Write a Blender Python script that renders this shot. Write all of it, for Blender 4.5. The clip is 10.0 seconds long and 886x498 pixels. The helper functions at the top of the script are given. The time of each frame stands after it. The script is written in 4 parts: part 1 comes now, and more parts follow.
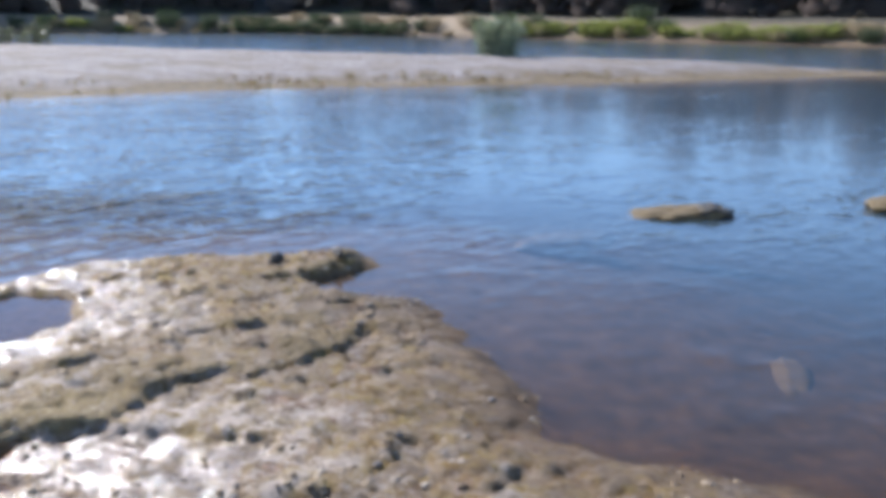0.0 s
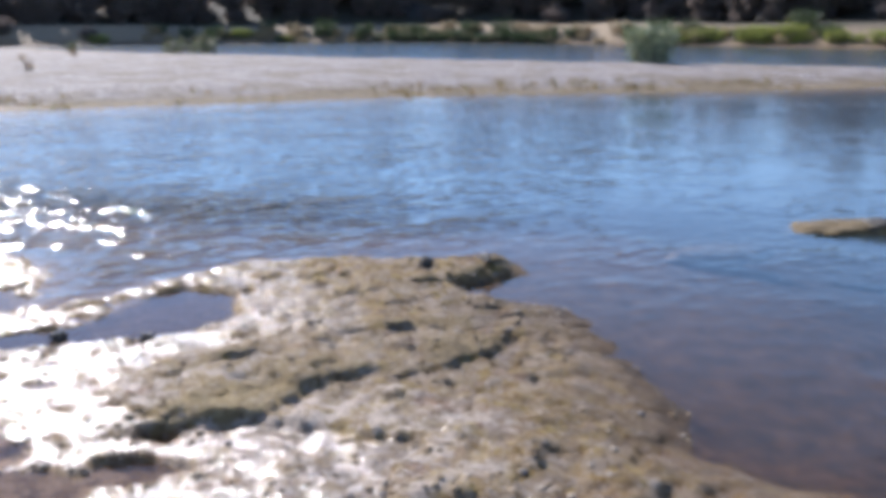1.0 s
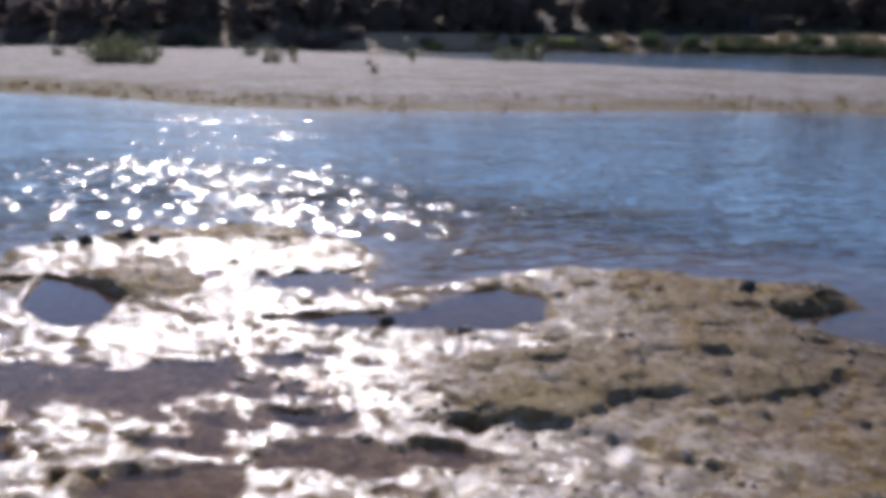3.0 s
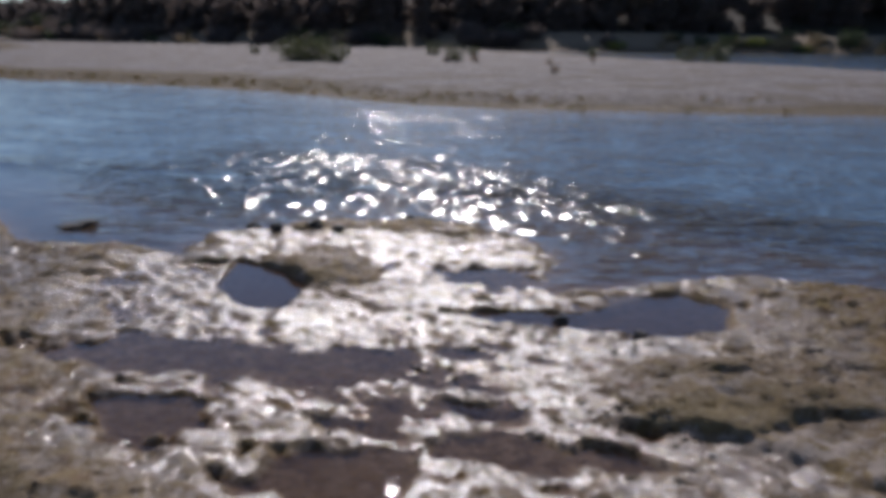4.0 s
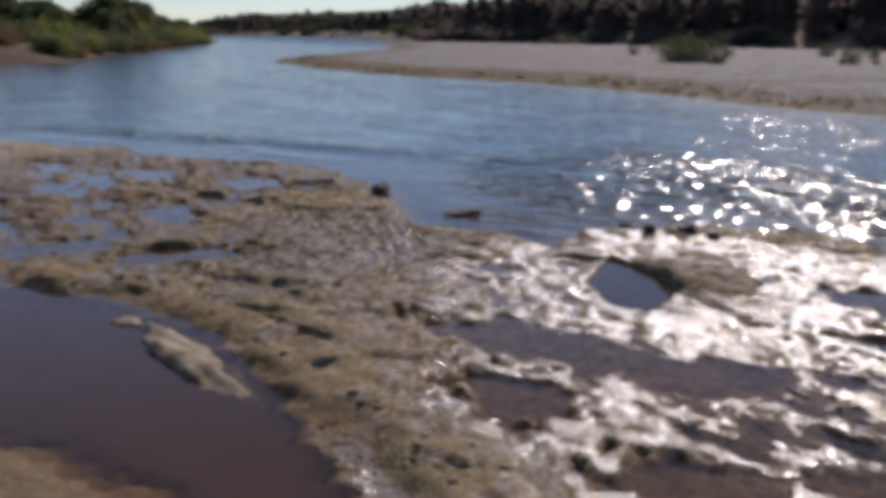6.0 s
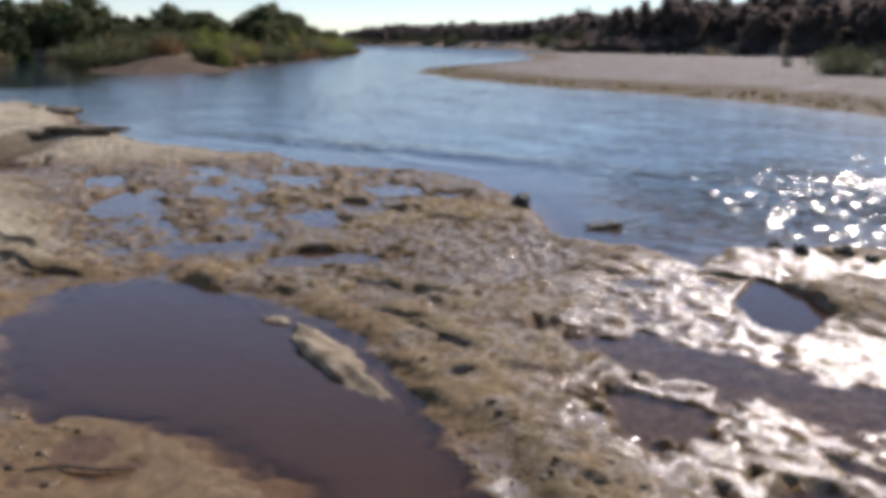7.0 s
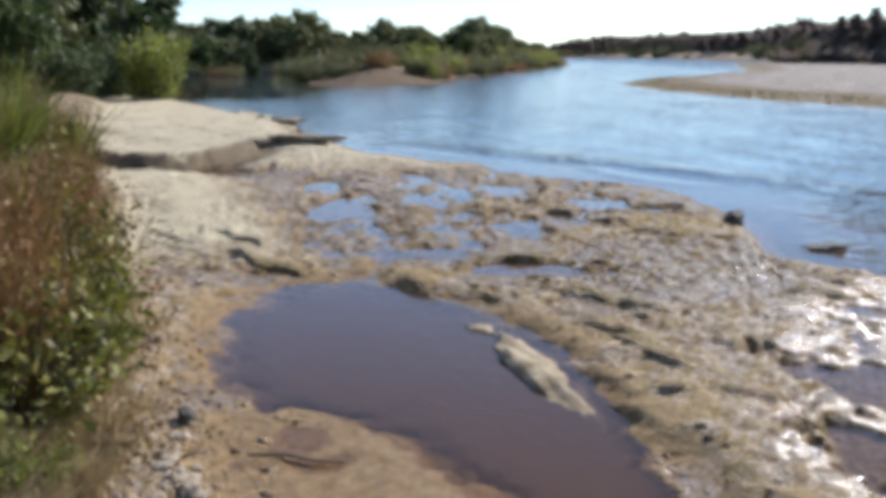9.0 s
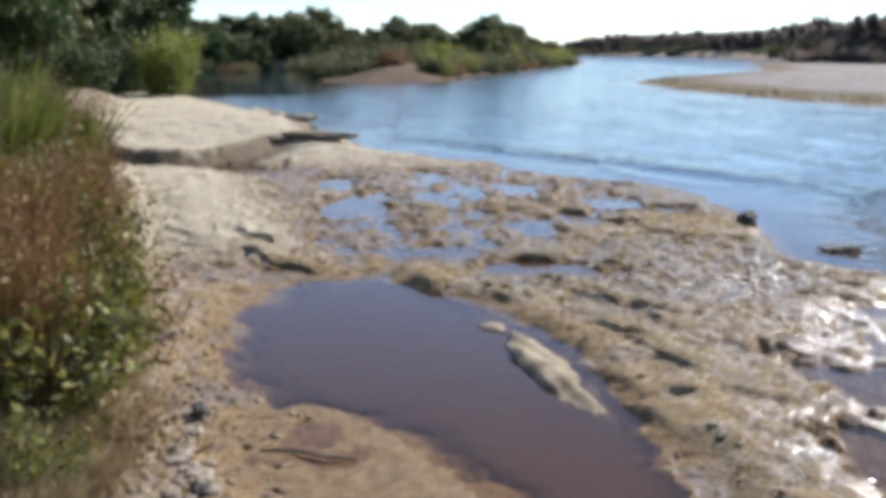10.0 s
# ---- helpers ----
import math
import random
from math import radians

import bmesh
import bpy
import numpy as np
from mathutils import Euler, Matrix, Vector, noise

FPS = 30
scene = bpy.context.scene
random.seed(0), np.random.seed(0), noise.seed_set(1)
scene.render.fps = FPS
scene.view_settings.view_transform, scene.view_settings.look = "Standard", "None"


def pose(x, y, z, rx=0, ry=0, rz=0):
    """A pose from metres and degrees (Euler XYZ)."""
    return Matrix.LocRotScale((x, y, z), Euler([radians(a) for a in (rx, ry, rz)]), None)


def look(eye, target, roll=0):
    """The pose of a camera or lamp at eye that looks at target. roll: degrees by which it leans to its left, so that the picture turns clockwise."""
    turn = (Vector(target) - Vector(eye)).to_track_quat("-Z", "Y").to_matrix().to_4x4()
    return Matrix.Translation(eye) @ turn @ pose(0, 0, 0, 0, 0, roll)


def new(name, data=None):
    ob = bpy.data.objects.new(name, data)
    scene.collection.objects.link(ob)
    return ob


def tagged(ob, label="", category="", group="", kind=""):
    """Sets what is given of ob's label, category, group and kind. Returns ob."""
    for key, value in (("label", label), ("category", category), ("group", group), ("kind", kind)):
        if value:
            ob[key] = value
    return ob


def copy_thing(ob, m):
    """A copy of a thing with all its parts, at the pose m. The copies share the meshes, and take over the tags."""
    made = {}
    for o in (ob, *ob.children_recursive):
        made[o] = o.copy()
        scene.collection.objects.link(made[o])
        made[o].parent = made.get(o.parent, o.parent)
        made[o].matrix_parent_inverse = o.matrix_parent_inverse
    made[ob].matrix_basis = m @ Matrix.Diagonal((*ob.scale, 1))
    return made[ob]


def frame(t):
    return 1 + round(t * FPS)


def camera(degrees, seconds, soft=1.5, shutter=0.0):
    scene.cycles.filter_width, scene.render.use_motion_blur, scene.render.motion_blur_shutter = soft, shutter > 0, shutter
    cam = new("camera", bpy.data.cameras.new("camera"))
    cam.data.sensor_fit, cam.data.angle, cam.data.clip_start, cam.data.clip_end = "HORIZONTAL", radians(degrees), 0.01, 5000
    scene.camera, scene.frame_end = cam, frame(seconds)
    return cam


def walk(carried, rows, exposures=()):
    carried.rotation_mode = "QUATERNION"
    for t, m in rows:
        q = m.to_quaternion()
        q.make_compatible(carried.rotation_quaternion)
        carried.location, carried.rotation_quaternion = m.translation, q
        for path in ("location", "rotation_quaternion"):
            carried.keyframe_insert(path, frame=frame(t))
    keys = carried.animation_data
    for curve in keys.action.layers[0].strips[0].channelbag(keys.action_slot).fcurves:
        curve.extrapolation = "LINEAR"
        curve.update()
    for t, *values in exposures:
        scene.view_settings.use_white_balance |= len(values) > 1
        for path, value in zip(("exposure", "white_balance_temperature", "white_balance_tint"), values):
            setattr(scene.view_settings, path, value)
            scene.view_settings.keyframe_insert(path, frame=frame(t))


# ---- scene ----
cam = camera(52.1, 10.0, soft=5.8, shutter=0.5)
PATH = [
    (0, (0.501, 0.015, 2.383), (0.251, 2.717, 1.695), 0.4),
    (0.5, (0.476, 0.013, 2.380), (0.041, 2.692, 1.694), 0.2),
    (1, (0.455, -0.001, 2.383), (-0.231, 2.631, 1.716), -0.2),
    (1.5, (0.440, -0.014, 2.384), (-0.389, 2.579, 1.730), -0.0),
    (2, (0.421, -0.017, 2.381), (-0.647, 2.489, 1.732), 0.2),
    (2.5, (0.386, -0.024, 2.381), (-0.930, 2.363, 1.737), 0.3),
    (4, (0.330, -0.097, 2.379), (-1.606, 1.820, 1.732), 0.5),
    (4.5, (0.332, -0.144, 2.381), (-1.796, 1.555, 1.729), 0.3),
    (5, (0.307, -0.157, 2.374), (-1.975, 1.327, 1.715), 0.2),
    (5.5, (0.288, -0.178, 2.372), (-2.129, 1.070, 1.711), 0.4),
    (6, (0.256, -0.199, 2.373), (-2.274, 0.806, 1.721), 0.3),
    (7.5, (0.273, -0.290, 2.383), (-2.425, 0.140, 1.767), 0.5),
    (8, (0.256, -0.302, 2.373), (-2.465, -0.056, 1.760), 0.4),
    (8.5, (0.262, -0.316, 2.380), (-2.471, -0.211, 1.779), -0.1),
    (9, (0.265, -0.337, 2.383), (-2.472, -0.329, 1.793), -0.1),
    (9.5, (0.273, -0.342, 2.384), (-2.467, -0.379, 1.806), 0.1),
    (10, (0.284, -0.347, 2.393), (-2.451, -0.375, 1.796), 0.2),
]
EXPOSURES = [(0, 0.85, 5960, 13), (1.0, 0.75, 6080, 15), (2.0, 0.53, 6080, 18), (3.0, 0.02, 6220, 19), (4.0, -0.82, 6280, 18), (4.6, -1.15, 6400, 22), (5.5, -1.15, 6500, 23), (6.0, -0.68, 6580, 19), (6.5, -0.35, 6650, 19), (7.5, -0.06, 6720, 16), (8.0, 0.1, 6480, 11), (8.5, 0.21, 6430, 10), (9.0, 0.4, 6400, 11), (10, 0.44, 6350, 11)]
walk(cam, [(t, look(eye, target, roll)) for t, eye, target, roll in PATH], EXPOSURES)

# ---- light ----
SUN_LEFT = 47.2  # degrees from +y towards -x
SUN_HIGH = 34.0
az, el = radians(SUN_LEFT), radians(SUN_HIGH)
sun_way = Vector((-math.sin(az) * math.cos(el), math.cos(az) * math.cos(el), math.sin(el)))
sun = new("sun", bpy.data.lights.new("sun", "SUN"))
sun.data.energy, sun.data.angle, sun.data.color = 5.0, radians(0.55), (1.0, 0.95, 0.88)
sun.matrix_world = look(sun_way * 50, (0, 0, 0))

world = bpy.data.worlds.new("world")
scene.world = world
world.use_nodes = True
wn = world.node_tree.nodes
wn.clear()
sky = wn.new("ShaderNodeTexSky")
sky.sky_type, sky.sun_disc = "NISHITA", False
sky.sun_elevation, sky.sun_rotation = el, -az
sky.air_density, sky.dust_density, sky.ozone_density = 1.0, 0.0, 2.5
sky.altitude = 2200
wb = wn.new("ShaderNodeBackground")
wb.inputs["Strength"].default_value = 0.125
wo = wn.new("ShaderNodeOutputWorld")
world.node_tree.links.new(sky.outputs["Color"], wb.inputs["Color"])
world.node_tree.links.new(wb.outputs["Background"], wo.inputs["Surface"])

# ---- materials ----


class Nodes:
    """Short hand for building one node material."""

    def __init__(self, name):
        self.mat = bpy.data.materials.new(name)
        self.mat.use_nodes = True
        self.t = self.mat.node_tree
        self.t.nodes.clear()
        self.out = self.t.nodes.new("ShaderNodeOutputMaterial")
        self.pos = self.t.nodes.new("ShaderNodeNewGeometry").outputs["Position"]

    def add(self, kind, **values):
        n = self.t.nodes.new("ShaderNode" + kind)
        for key, v in values.items():
            self.put(n.inputs[key.replace("_", " ")], v)
        return n

    def put(self, socket, v):
        if isinstance(v, bpy.types.NodeSocket):
            self.t.links.new(v, socket)
        elif isinstance(v, tuple) and len(v) == 3 and socket.type == "RGBA":
            socket.default_value = (*v, 1)
        else:
            socket.default_value = v

    def noise(self, scale, detail=4.0, rough=0.55, vector=None, distortion=0.0):
        n = self.add("TexNoise", Scale=scale, Detail=detail, Roughness=rough, Distortion=distortion)
        self.put(n.inputs["Vector"], vector or self.pos)
        return n.outputs["Fac"]

    def stretched(self, sx, sy, sz, turn=0.0):
        r = self.add("Mapping", Vector=self.pos)
        r.inputs["Rotation"].default_value = (0, 0, turn)
        n = self.add("Mapping", Vector=r.outputs["Vector"])
        n.inputs["Scale"].default_value = (sx, sy, sz)
        return n.outputs["Vector"]

    def ramp(self, fac, stops):
        n = self.add("ValToRGB", Fac=fac)
        e = n.color_ramp.elements
        while len(e) < len(stops):
            e.new(0.5)
        for one, (p, c) in zip(e, stops):
            one.position = p
            one.color = (*c, 1) if isinstance(c, tuple) else (c, c, c, 1)
        return n.outputs["Color"]

    def mix(self, fac, a, b, blend="MIX"):
        n = self.t.nodes.new("ShaderNodeMix")
        n.data_type, n.blend_type = "RGBA", blend
        self.put(n.inputs["Factor"], fac)
        self.put(n.inputs[6], a)
        self.put(n.inputs[7], b)
        return n.outputs[2]

    def math(self, op, a, b=0.0, clamp=False):
        n = self.t.nodes.new("ShaderNodeMath")
        n.operation, n.use_clamp = op, clamp
        self.put(n.inputs[0], a)
        self.put(n.inputs[1], b)
        return n.outputs[0]

    def attr(self, name):
        n = self.t.nodes.new("ShaderNodeAttribute")
        n.attribute_name = name
        return n.outputs["Fac"]

    def bump(self, height, strength=0.5, distance=0.02, normal=None):
        n = self.add("Bump", Height=height, Strength=strength, Distance=distance)
        if normal:
            self.put(n.inputs["Normal"], normal)
        return n.outputs["Normal"]

    def surface(self, **values):
        p = self.add("BsdfPrincipled", **values)
        self.t.links.new(p.outputs[0], self.out.inputs["Surface"])
        return self.mat


def ground_material():
    """Rock, growth, sand, silt, gravel and soil, each where its layer of the ground says."""
    n = Nodes("river_ground")
    big, mid, fine, grit = n.noise(0.6, 5), n.noise(3.5, 6, 0.6), n.noise(17, 6, 0.65), n.noise(70, 3, 0.6)
    rock = n.ramp(mid, [(0.28, (0.19, 0.12, 0.055)), (0.43, (0.37, 0.25, 0.115)), (0.56, (0.52, 0.375, 0.19)), (0.74, (0.64, 0.50, 0.31))])
    grey = n.ramp(fine, [(0.3, (0.20, 0.15, 0.11)), (0.55, (0.42, 0.335, 0.26)), (0.75, (0.62, 0.52, 0.43))])
    rock = n.mix(n.ramp(big, [(0.38, 0.6), (0.60, 0.0)]), rock, grey)
    rock = n.mix(n.ramp(fine, [(0.34, 0.5), (0.44, 0.0)]), rock, (0.13, 0.082, 0.042))
    rust = n.ramp(n.noise(1.9, 6, 0.7), [(0.53, 0.0), (0.60, 0.8)])
    rock = n.mix(rust, rock, n.ramp(fine, [(0.35, (0.17, 0.085, 0.055)), (0.65, (0.42, 0.20, 0.12))]))
    lichen = n.ramp(n.noise(2.7, 6, 0.7, n.stretched(1, 1, 1, 1.1)), [(0.52, 0.0), (0.60, 0.6)])
    rock = n.mix(lichen, rock, n.ramp(fine, [(0.35, (0.24, 0.16, 0.03)), (0.65, (0.50, 0.36, 0.09))]))
    damp = n.ramp(n.noise(3.1, 6, 0.72, n.stretched(1, 1.6, 1, 0.5)), [(0.40, 0.6), (0.47, 0.0)])
    rock = n.mix(damp, rock, (0.15, 0.095, 0.062))
    pits = n.noise(11, 5, 0.7)
    rock = n.mix(n.ramp(pits, [(0.34, 0.8), (0.41, 0.0)]), rock, (0.055, 0.035, 0.022))
    crust = n.ramp(n.noise(5.0, 6, 0.72), [(0.50, 0.0), (0.56, 0.85)])
    rock = n.mix(crust, rock, n.ramp(fine, [(0.3, (0.52, 0.42, 0.34)), (0.6, (0.80, 0.69, 0.59))]))
    # ochre and olive growth on the shelf where it is often under water
    moss = n.ramp(n.noise(9, 5, 0.65), [(0.3, (0.13, 0.07, 0.022)), (0.46, (0.35, 0.21, 0.05)), (0.6, (0.52, 0.36, 0.08)), (0.78, (0.60, 0.47, 0.19))])
    col = n.mix(n.math("MULTIPLY", n.attr("algae"), n.ramp(n.noise(4.2, 6, 0.68), [(0.44, 0.1), (0.54, 1.0)])), rock, moss)
    film = n.ramp(n.noise(6.3, 6, 0.72, n.stretched(1, 1.5, 1, 0.4)), [(0.52, 0.0), (0.56, 0.85)])
    film = n.math("MULTIPLY", film, n.math("SUBTRACT", 1.0, n.math("MULTIPLY", n.attr("algae"), 0.45)))
    col = n.mix(film, col, n.ramp(fine, [(0.35, (0.48, 0.365, 0.29)), (0.6, (0.77, 0.65, 0.55))]))
    # olive growth on the ledges; it also paints their shaded faces darker
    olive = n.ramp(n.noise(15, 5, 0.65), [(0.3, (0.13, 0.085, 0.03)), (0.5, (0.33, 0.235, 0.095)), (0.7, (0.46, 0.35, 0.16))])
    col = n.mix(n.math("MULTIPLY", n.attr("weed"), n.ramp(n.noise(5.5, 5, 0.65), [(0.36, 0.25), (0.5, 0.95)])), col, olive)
    speck = n.noise(26, 4, 0.7)
    col = n.mix(n.ramp(speck, [(0.36, 0.75), (0.43, 0.0)]), col, (0.085, 0.055, 0.035))
    col = n.mix(n.ramp(speck, [(0.58, 0.0), (0.66, 0.6)]), col, (0.80, 0.71, 0.60))
    sand = n.ramp(n.noise(24, 5, 0.6), [(0.25, (0.54, 0.44, 0.29)), (0.5, (0.74, 0.64, 0.45)), (0.8, (0.82, 0.74, 0.56))])
    sand = n.mix(n.ramp(n.noise(1.0, 5, 0.6, n.stretched(1, 2.2, 1, 0.5)), [(0.36, 0.7), (0.46, 0.0)]), sand, (0.42, 0.32, 0.185))
    col = n.mix(n.attr("sand"), col, sand)
    silt = n.ramp(n.noise(14, 5, 0.65), [(0.25, (0.32, 0.20, 0.09)), (0.55, (0.55, 0.385, 0.19)), (0.8, (0.66, 0.50, 0.29))])
    col = n.mix(n.attr("silt"), col, silt)
    # brown of the river bed; also used to paint shade on the terrace step
    bed = n.ramp(n.noise(4, 6, 0.65), [(0.3, (0.045, 0.027, 0.013)), (0.55, (0.14, 0.085, 0.038)), (0.75, (0.27, 0.17, 0.075))])
    col = n.mix(n.attr("bed"), col, bed)
    pebble = n.add("TexVoronoi", Vector=n.pos, Scale=9.0)
    gravel = n.ramp(pebble.outputs["Color"], [(0.1, (0.15, 0.125, 0.115)), (0.5, (0.345, 0.295, 0.27)), (0.9, (0.51, 0.45, 0.41))])
    gravel = n.mix(n.ramp(n.noise(0.5, 6, 0.7), [(0.38, 0.85), (0.56, 0.0)]), gravel, (0.22, 0.17, 0.115))
    col = n.mix(n.attr("gravel"), col, gravel)
    tan = n.ramp(n.noise(6, 5, 0.7), [(0.32, (0.06, 0.04, 0.02)), (0.5, (0.19, 0.13, 0.06)), (0.68, (0.32, 0.24, 0.12))])
    col = n.mix(n.attr("margin"), col, tan)
    soil = n.ramp(n.noise(5, 6, 0.7), [(0.3, (0.14, 0.10, 0.06)), (0.5, (0.32, 0.235, 0.145)), (0.7, (0.48, 0.375, 0.25))])
    col = n.mix(n.attr("soil"), col, soil)
    # ground among the woods is coloured near black
    wood_floor = n.ramp(n.noise(1.5, 6, 0.7), [(0.3, (0.022, 0.020, 0.012)), (0.7, (0.06, 0.052, 0.03))])
    col = n.mix(n.attr("wood"), col, wood_floor)
    z = n.add("SeparateXYZ", Vector=n.pos).outputs["Z"]
    level = n.math("ADD", z, n.math("MULTIPLY", n.math("SUBTRACT", fine, 0.5), 0.05))
    wet = n.add("MapRange", Value=level, From_Min=0.095, From_Max=0.03, To_Min=0.0, To_Max=1.0).outputs["Result"]
    wet = n.math("MULTIPLY", wet, n.math("SUBTRACT", 1.0, n.math("ADD", n.attr("gravel"), n.attr("margin")), True))
    shine = n.math("MULTIPLY", wet, n.add("MapRange", Value=z, From_Min=-0.006, From_Max=0.002).outputs["Result"])
    shine = n.math("MULTIPLY", shine, n.math("SUBTRACT", 1.0, n.math("ADD", n.math("MULTIPLY", n.attr("silt"), 0.75), n.attr("bed")), True))
    lying = n.add("SeparateXYZ", Vector=n.t.nodes.new("ShaderNodeNewGeometry").outputs["Normal"]).outputs["Z"]
    shine = n.math("MULTIPLY", shine, n.add("MapRange", Value=lying, From_Min=0.95, From_Max=0.99).outputs["Result"])
    shine = n.math("MULTIPLY", shine, n.ramp(n.noise(21, 4, 0.65), [(0.38, 0.08), (0.45, 1.0)]))
    shine = n.math("MULTIPLY", shine, n.ramp(n.noise(52, 3, 0.6), [(0.38, 0.1), (0.46, 1.0)]))
    col = n.mix(wet, col, n.mix(1.0, col, (0.76, 0.69, 0.60), "MULTIPLY"))
    rough = n.mix(shine, (0.85, 0.85, 0.85), n.ramp(grit, [(0.3, 0.4), (0.7, 0.62)]))
    h = n.math("ADD", n.math("MULTIPLY", fine, 0.55), n.math("ADD", n.math("MULTIPLY", grit, 0.8), n.math("MULTIPLY", n.noise(190, 2, 0.6), 0.45)))
    h = n.math("ADD", h, n.math("MULTIPLY", n.math("MULTIPLY", pebble.outputs["Distance"], -2.5), n.attr("gravel")))
    nor = n.bump(h, 1.0, 0.05)
    beads = n.math("ADD", n.noise(42, 2, 0.6), n.math("MULTIPLY", n.noise(110, 2, 0.5), 0.5))
    return n.surface(Base_Color=col, Roughness=rough, Normal=nor, Coat_Normal=n.bump(beads, 0.42, 0.018), Coat_Weight=shine, Coat_Roughness=0.165, Coat_IOR=1.75)


def water_material(name, body, murk, tint, wave, slope, rough=0.03, blur=0.03, clear_top=1.0):
    n = Nodes(name)
    a = n.noise(1.0, 1.5, 0.45, n.stretched(1.5 / wave, 2.8 / wave, 1, radians(-38)), 0.5)
    b = n.noise(1.0, 0.5, 0.5, n.stretched(5.0 / wave, 8.0 / wave, 1, radians(-50)), 0.3)
    c = n.noise(0.35, 3, 0.5, n.stretched(1, 2.2, 1, radians(-20)))
    h = n.math("ADD", n.math("MULTIPLY", n.math("POWER", a, 3.0), 2.2), n.math("MULTIPLY", n.math("POWER", b, 3.0), 1.5))
    h = n.math("MULTIPLY", h, n.math("MULTIPLY", n.attr("flow"), n.ramp(c, [(0.35, 0.35), (0.65, 1.0)])))
    nor = n.bump(h, 1.0, slope)
    # fine capillary ripples blur most of the mirror; smooth facets between them flash
    blurred = n.add("BsdfGlossy", Color=(0.95, 0.95, 0.95), Roughness=n.add("MapRange", Value=n.attr("flow"), From_Min=0.02, From_Max=0.05, To_Min=rough, To_Max=blur).outputs["Result"], Normal=nor)
    sharp = n.add("BsdfGlossy", Color=(0.95, 0.95, 0.95), Roughness=rough, Normal=n.bump(h, 1.0, slope * 1.35))
    gloss = n.add("MixShader", Fac=0.18)
    n.t.links.new(blurred.outputs[0], gloss.inputs[1])
    n.t.links.new(sharp.outputs[0], gloss.inputs[2])
    clear = n.add("BsdfTransparent", Color=tint)
    cloud = n.add("BsdfDiffuse", Color=body)
    depth = n.attr("deep")
    under = n.add("MixShader", Fac=n.math("SUBTRACT", 1.0, n.math("POWER", 2.718, n.math("MULTIPLY", n.math("POWER", depth, clear_top), -murk))))
    n.t.links.new(clear.outputs[0], under.inputs[1])
    n.t.links.new(cloud.outputs[0], under.inputs[2])
    facing = n.add("LayerWeight", Blend=0.5, Normal=nor).outputs["Facing"]
    mirror = n.math("ADD", 0.02, n.math("MULTIPLY", 0.98, n.math("POWER", facing, 5.0)))
    top = n.add("MixShader", Fac=mirror)
    n.t.links.new(under.outputs[0], top.inputs[1])
    n.t.links.new(gloss.outputs[0], top.inputs[2])
    n.t.links.new(top.outputs[0], n.out.inputs["Surface"])
    return n.mat


def leaf_material(name, dark, light, rough=0.6, glow=0.25):
    n = Nodes(name)
    isl = n.t.nodes.new("ShaderNodeNewGeometry").outputs["Random Per Island"]
    obj = n.t.nodes.new("ShaderNodeObjectInfo").outputs["Random"]
    f = n.math("ADD", n.math("MULTIPLY", isl, 0.75), n.math("MULTIPLY", obj, 0.25))
    col = n.ramp(f, [(0.05, dark), (0.95, light)])
    col = n.mix(n.ramp(n.noise(0.9, 3), [(0.4, 0.0), (0.7, 0.45)]), col, dark)
    p = n.add("BsdfPrincipled", Base_Color=col, Roughness=rough)
    tr = n.add("BsdfTranslucent", Color=col)
    m = n.add("MixShader", Fac=glow)
    n.t.links.new(p.outputs[0], m.inputs[1])
    n.t.links.new(tr.outputs[0], m.inputs[2])
    n.t.links.new(m.outputs[0], n.out.inputs["Surface"])
    return n.mat


def stone_material(name, dark, light, wet=0.0):
    n = Nodes(name)
    f, g = n.noise(5, 6, 0.65), n.noise(26, 5, 0.65)
    col = n.ramp(f, [(0.3, dark), (0.7, light)])
    col = n.mix(n.ramp(g, [(0.3, 0.6), (0.55, 0.0)]), col, dark)
    return n.surface(Base_Color=col, Roughness=0.85 - 0.5 * wet, Normal=n.bump(g, 0.7, 0.02))


def bark_material():
    n = Nodes("bark")
    f = n.noise(9, 6, 0.7, n.stretched(1, 1, 0.25))
    return n.surface(Base_Color=n.ramp(f, [(0.3, (0.05, 0.04, 0.03)), (0.7, (0.19, 0.16, 0.13))]), Roughness=0.9, Normal=n.bump(f, 0.8, 0.03))


GROUND = ground_material()
RIVER = water_material("river_water", (0.054, 0.087, 0.113), 2.5, (0.86, 0.77, 0.66), 1.5, 0.10, 0.055, 0.125, 1.6)
POOL = water_material("pool_water", (0.088, 0.049, 0.029), 14.0, (0.92, 0.84, 0.74), 0.35, 0.0022)
STONE = stone_material("wet_stone", (0.05, 0.033, 0.017), (0.22, 0.155, 0.085), 0.5)


def pebble_material():
    n = Nodes("pebble")
    isl = n.t.nodes.new("ShaderNodeNewGeometry").outputs["Random Per Island"]
    col = n.ramp(isl, [(0.0, (0.07, 0.045, 0.025)), (0.35, (0.24, 0.165, 0.09)), (0.65, (0.34, 0.25, 0.15)), (0.9, (0.43, 0.35, 0.26)), (1.0, (0.16, 0.14, 0.13))])
    g = n.noise(40, 4, 0.6)
    return n.surface(Base_Color=n.mix(n.ramp(g, [(0.35, 0.5), (0.55, 0.0)]), col, (0.06, 0.04, 0.025)), Roughness=0.85, Normal=n.bump(g, 0.5, 0.01))


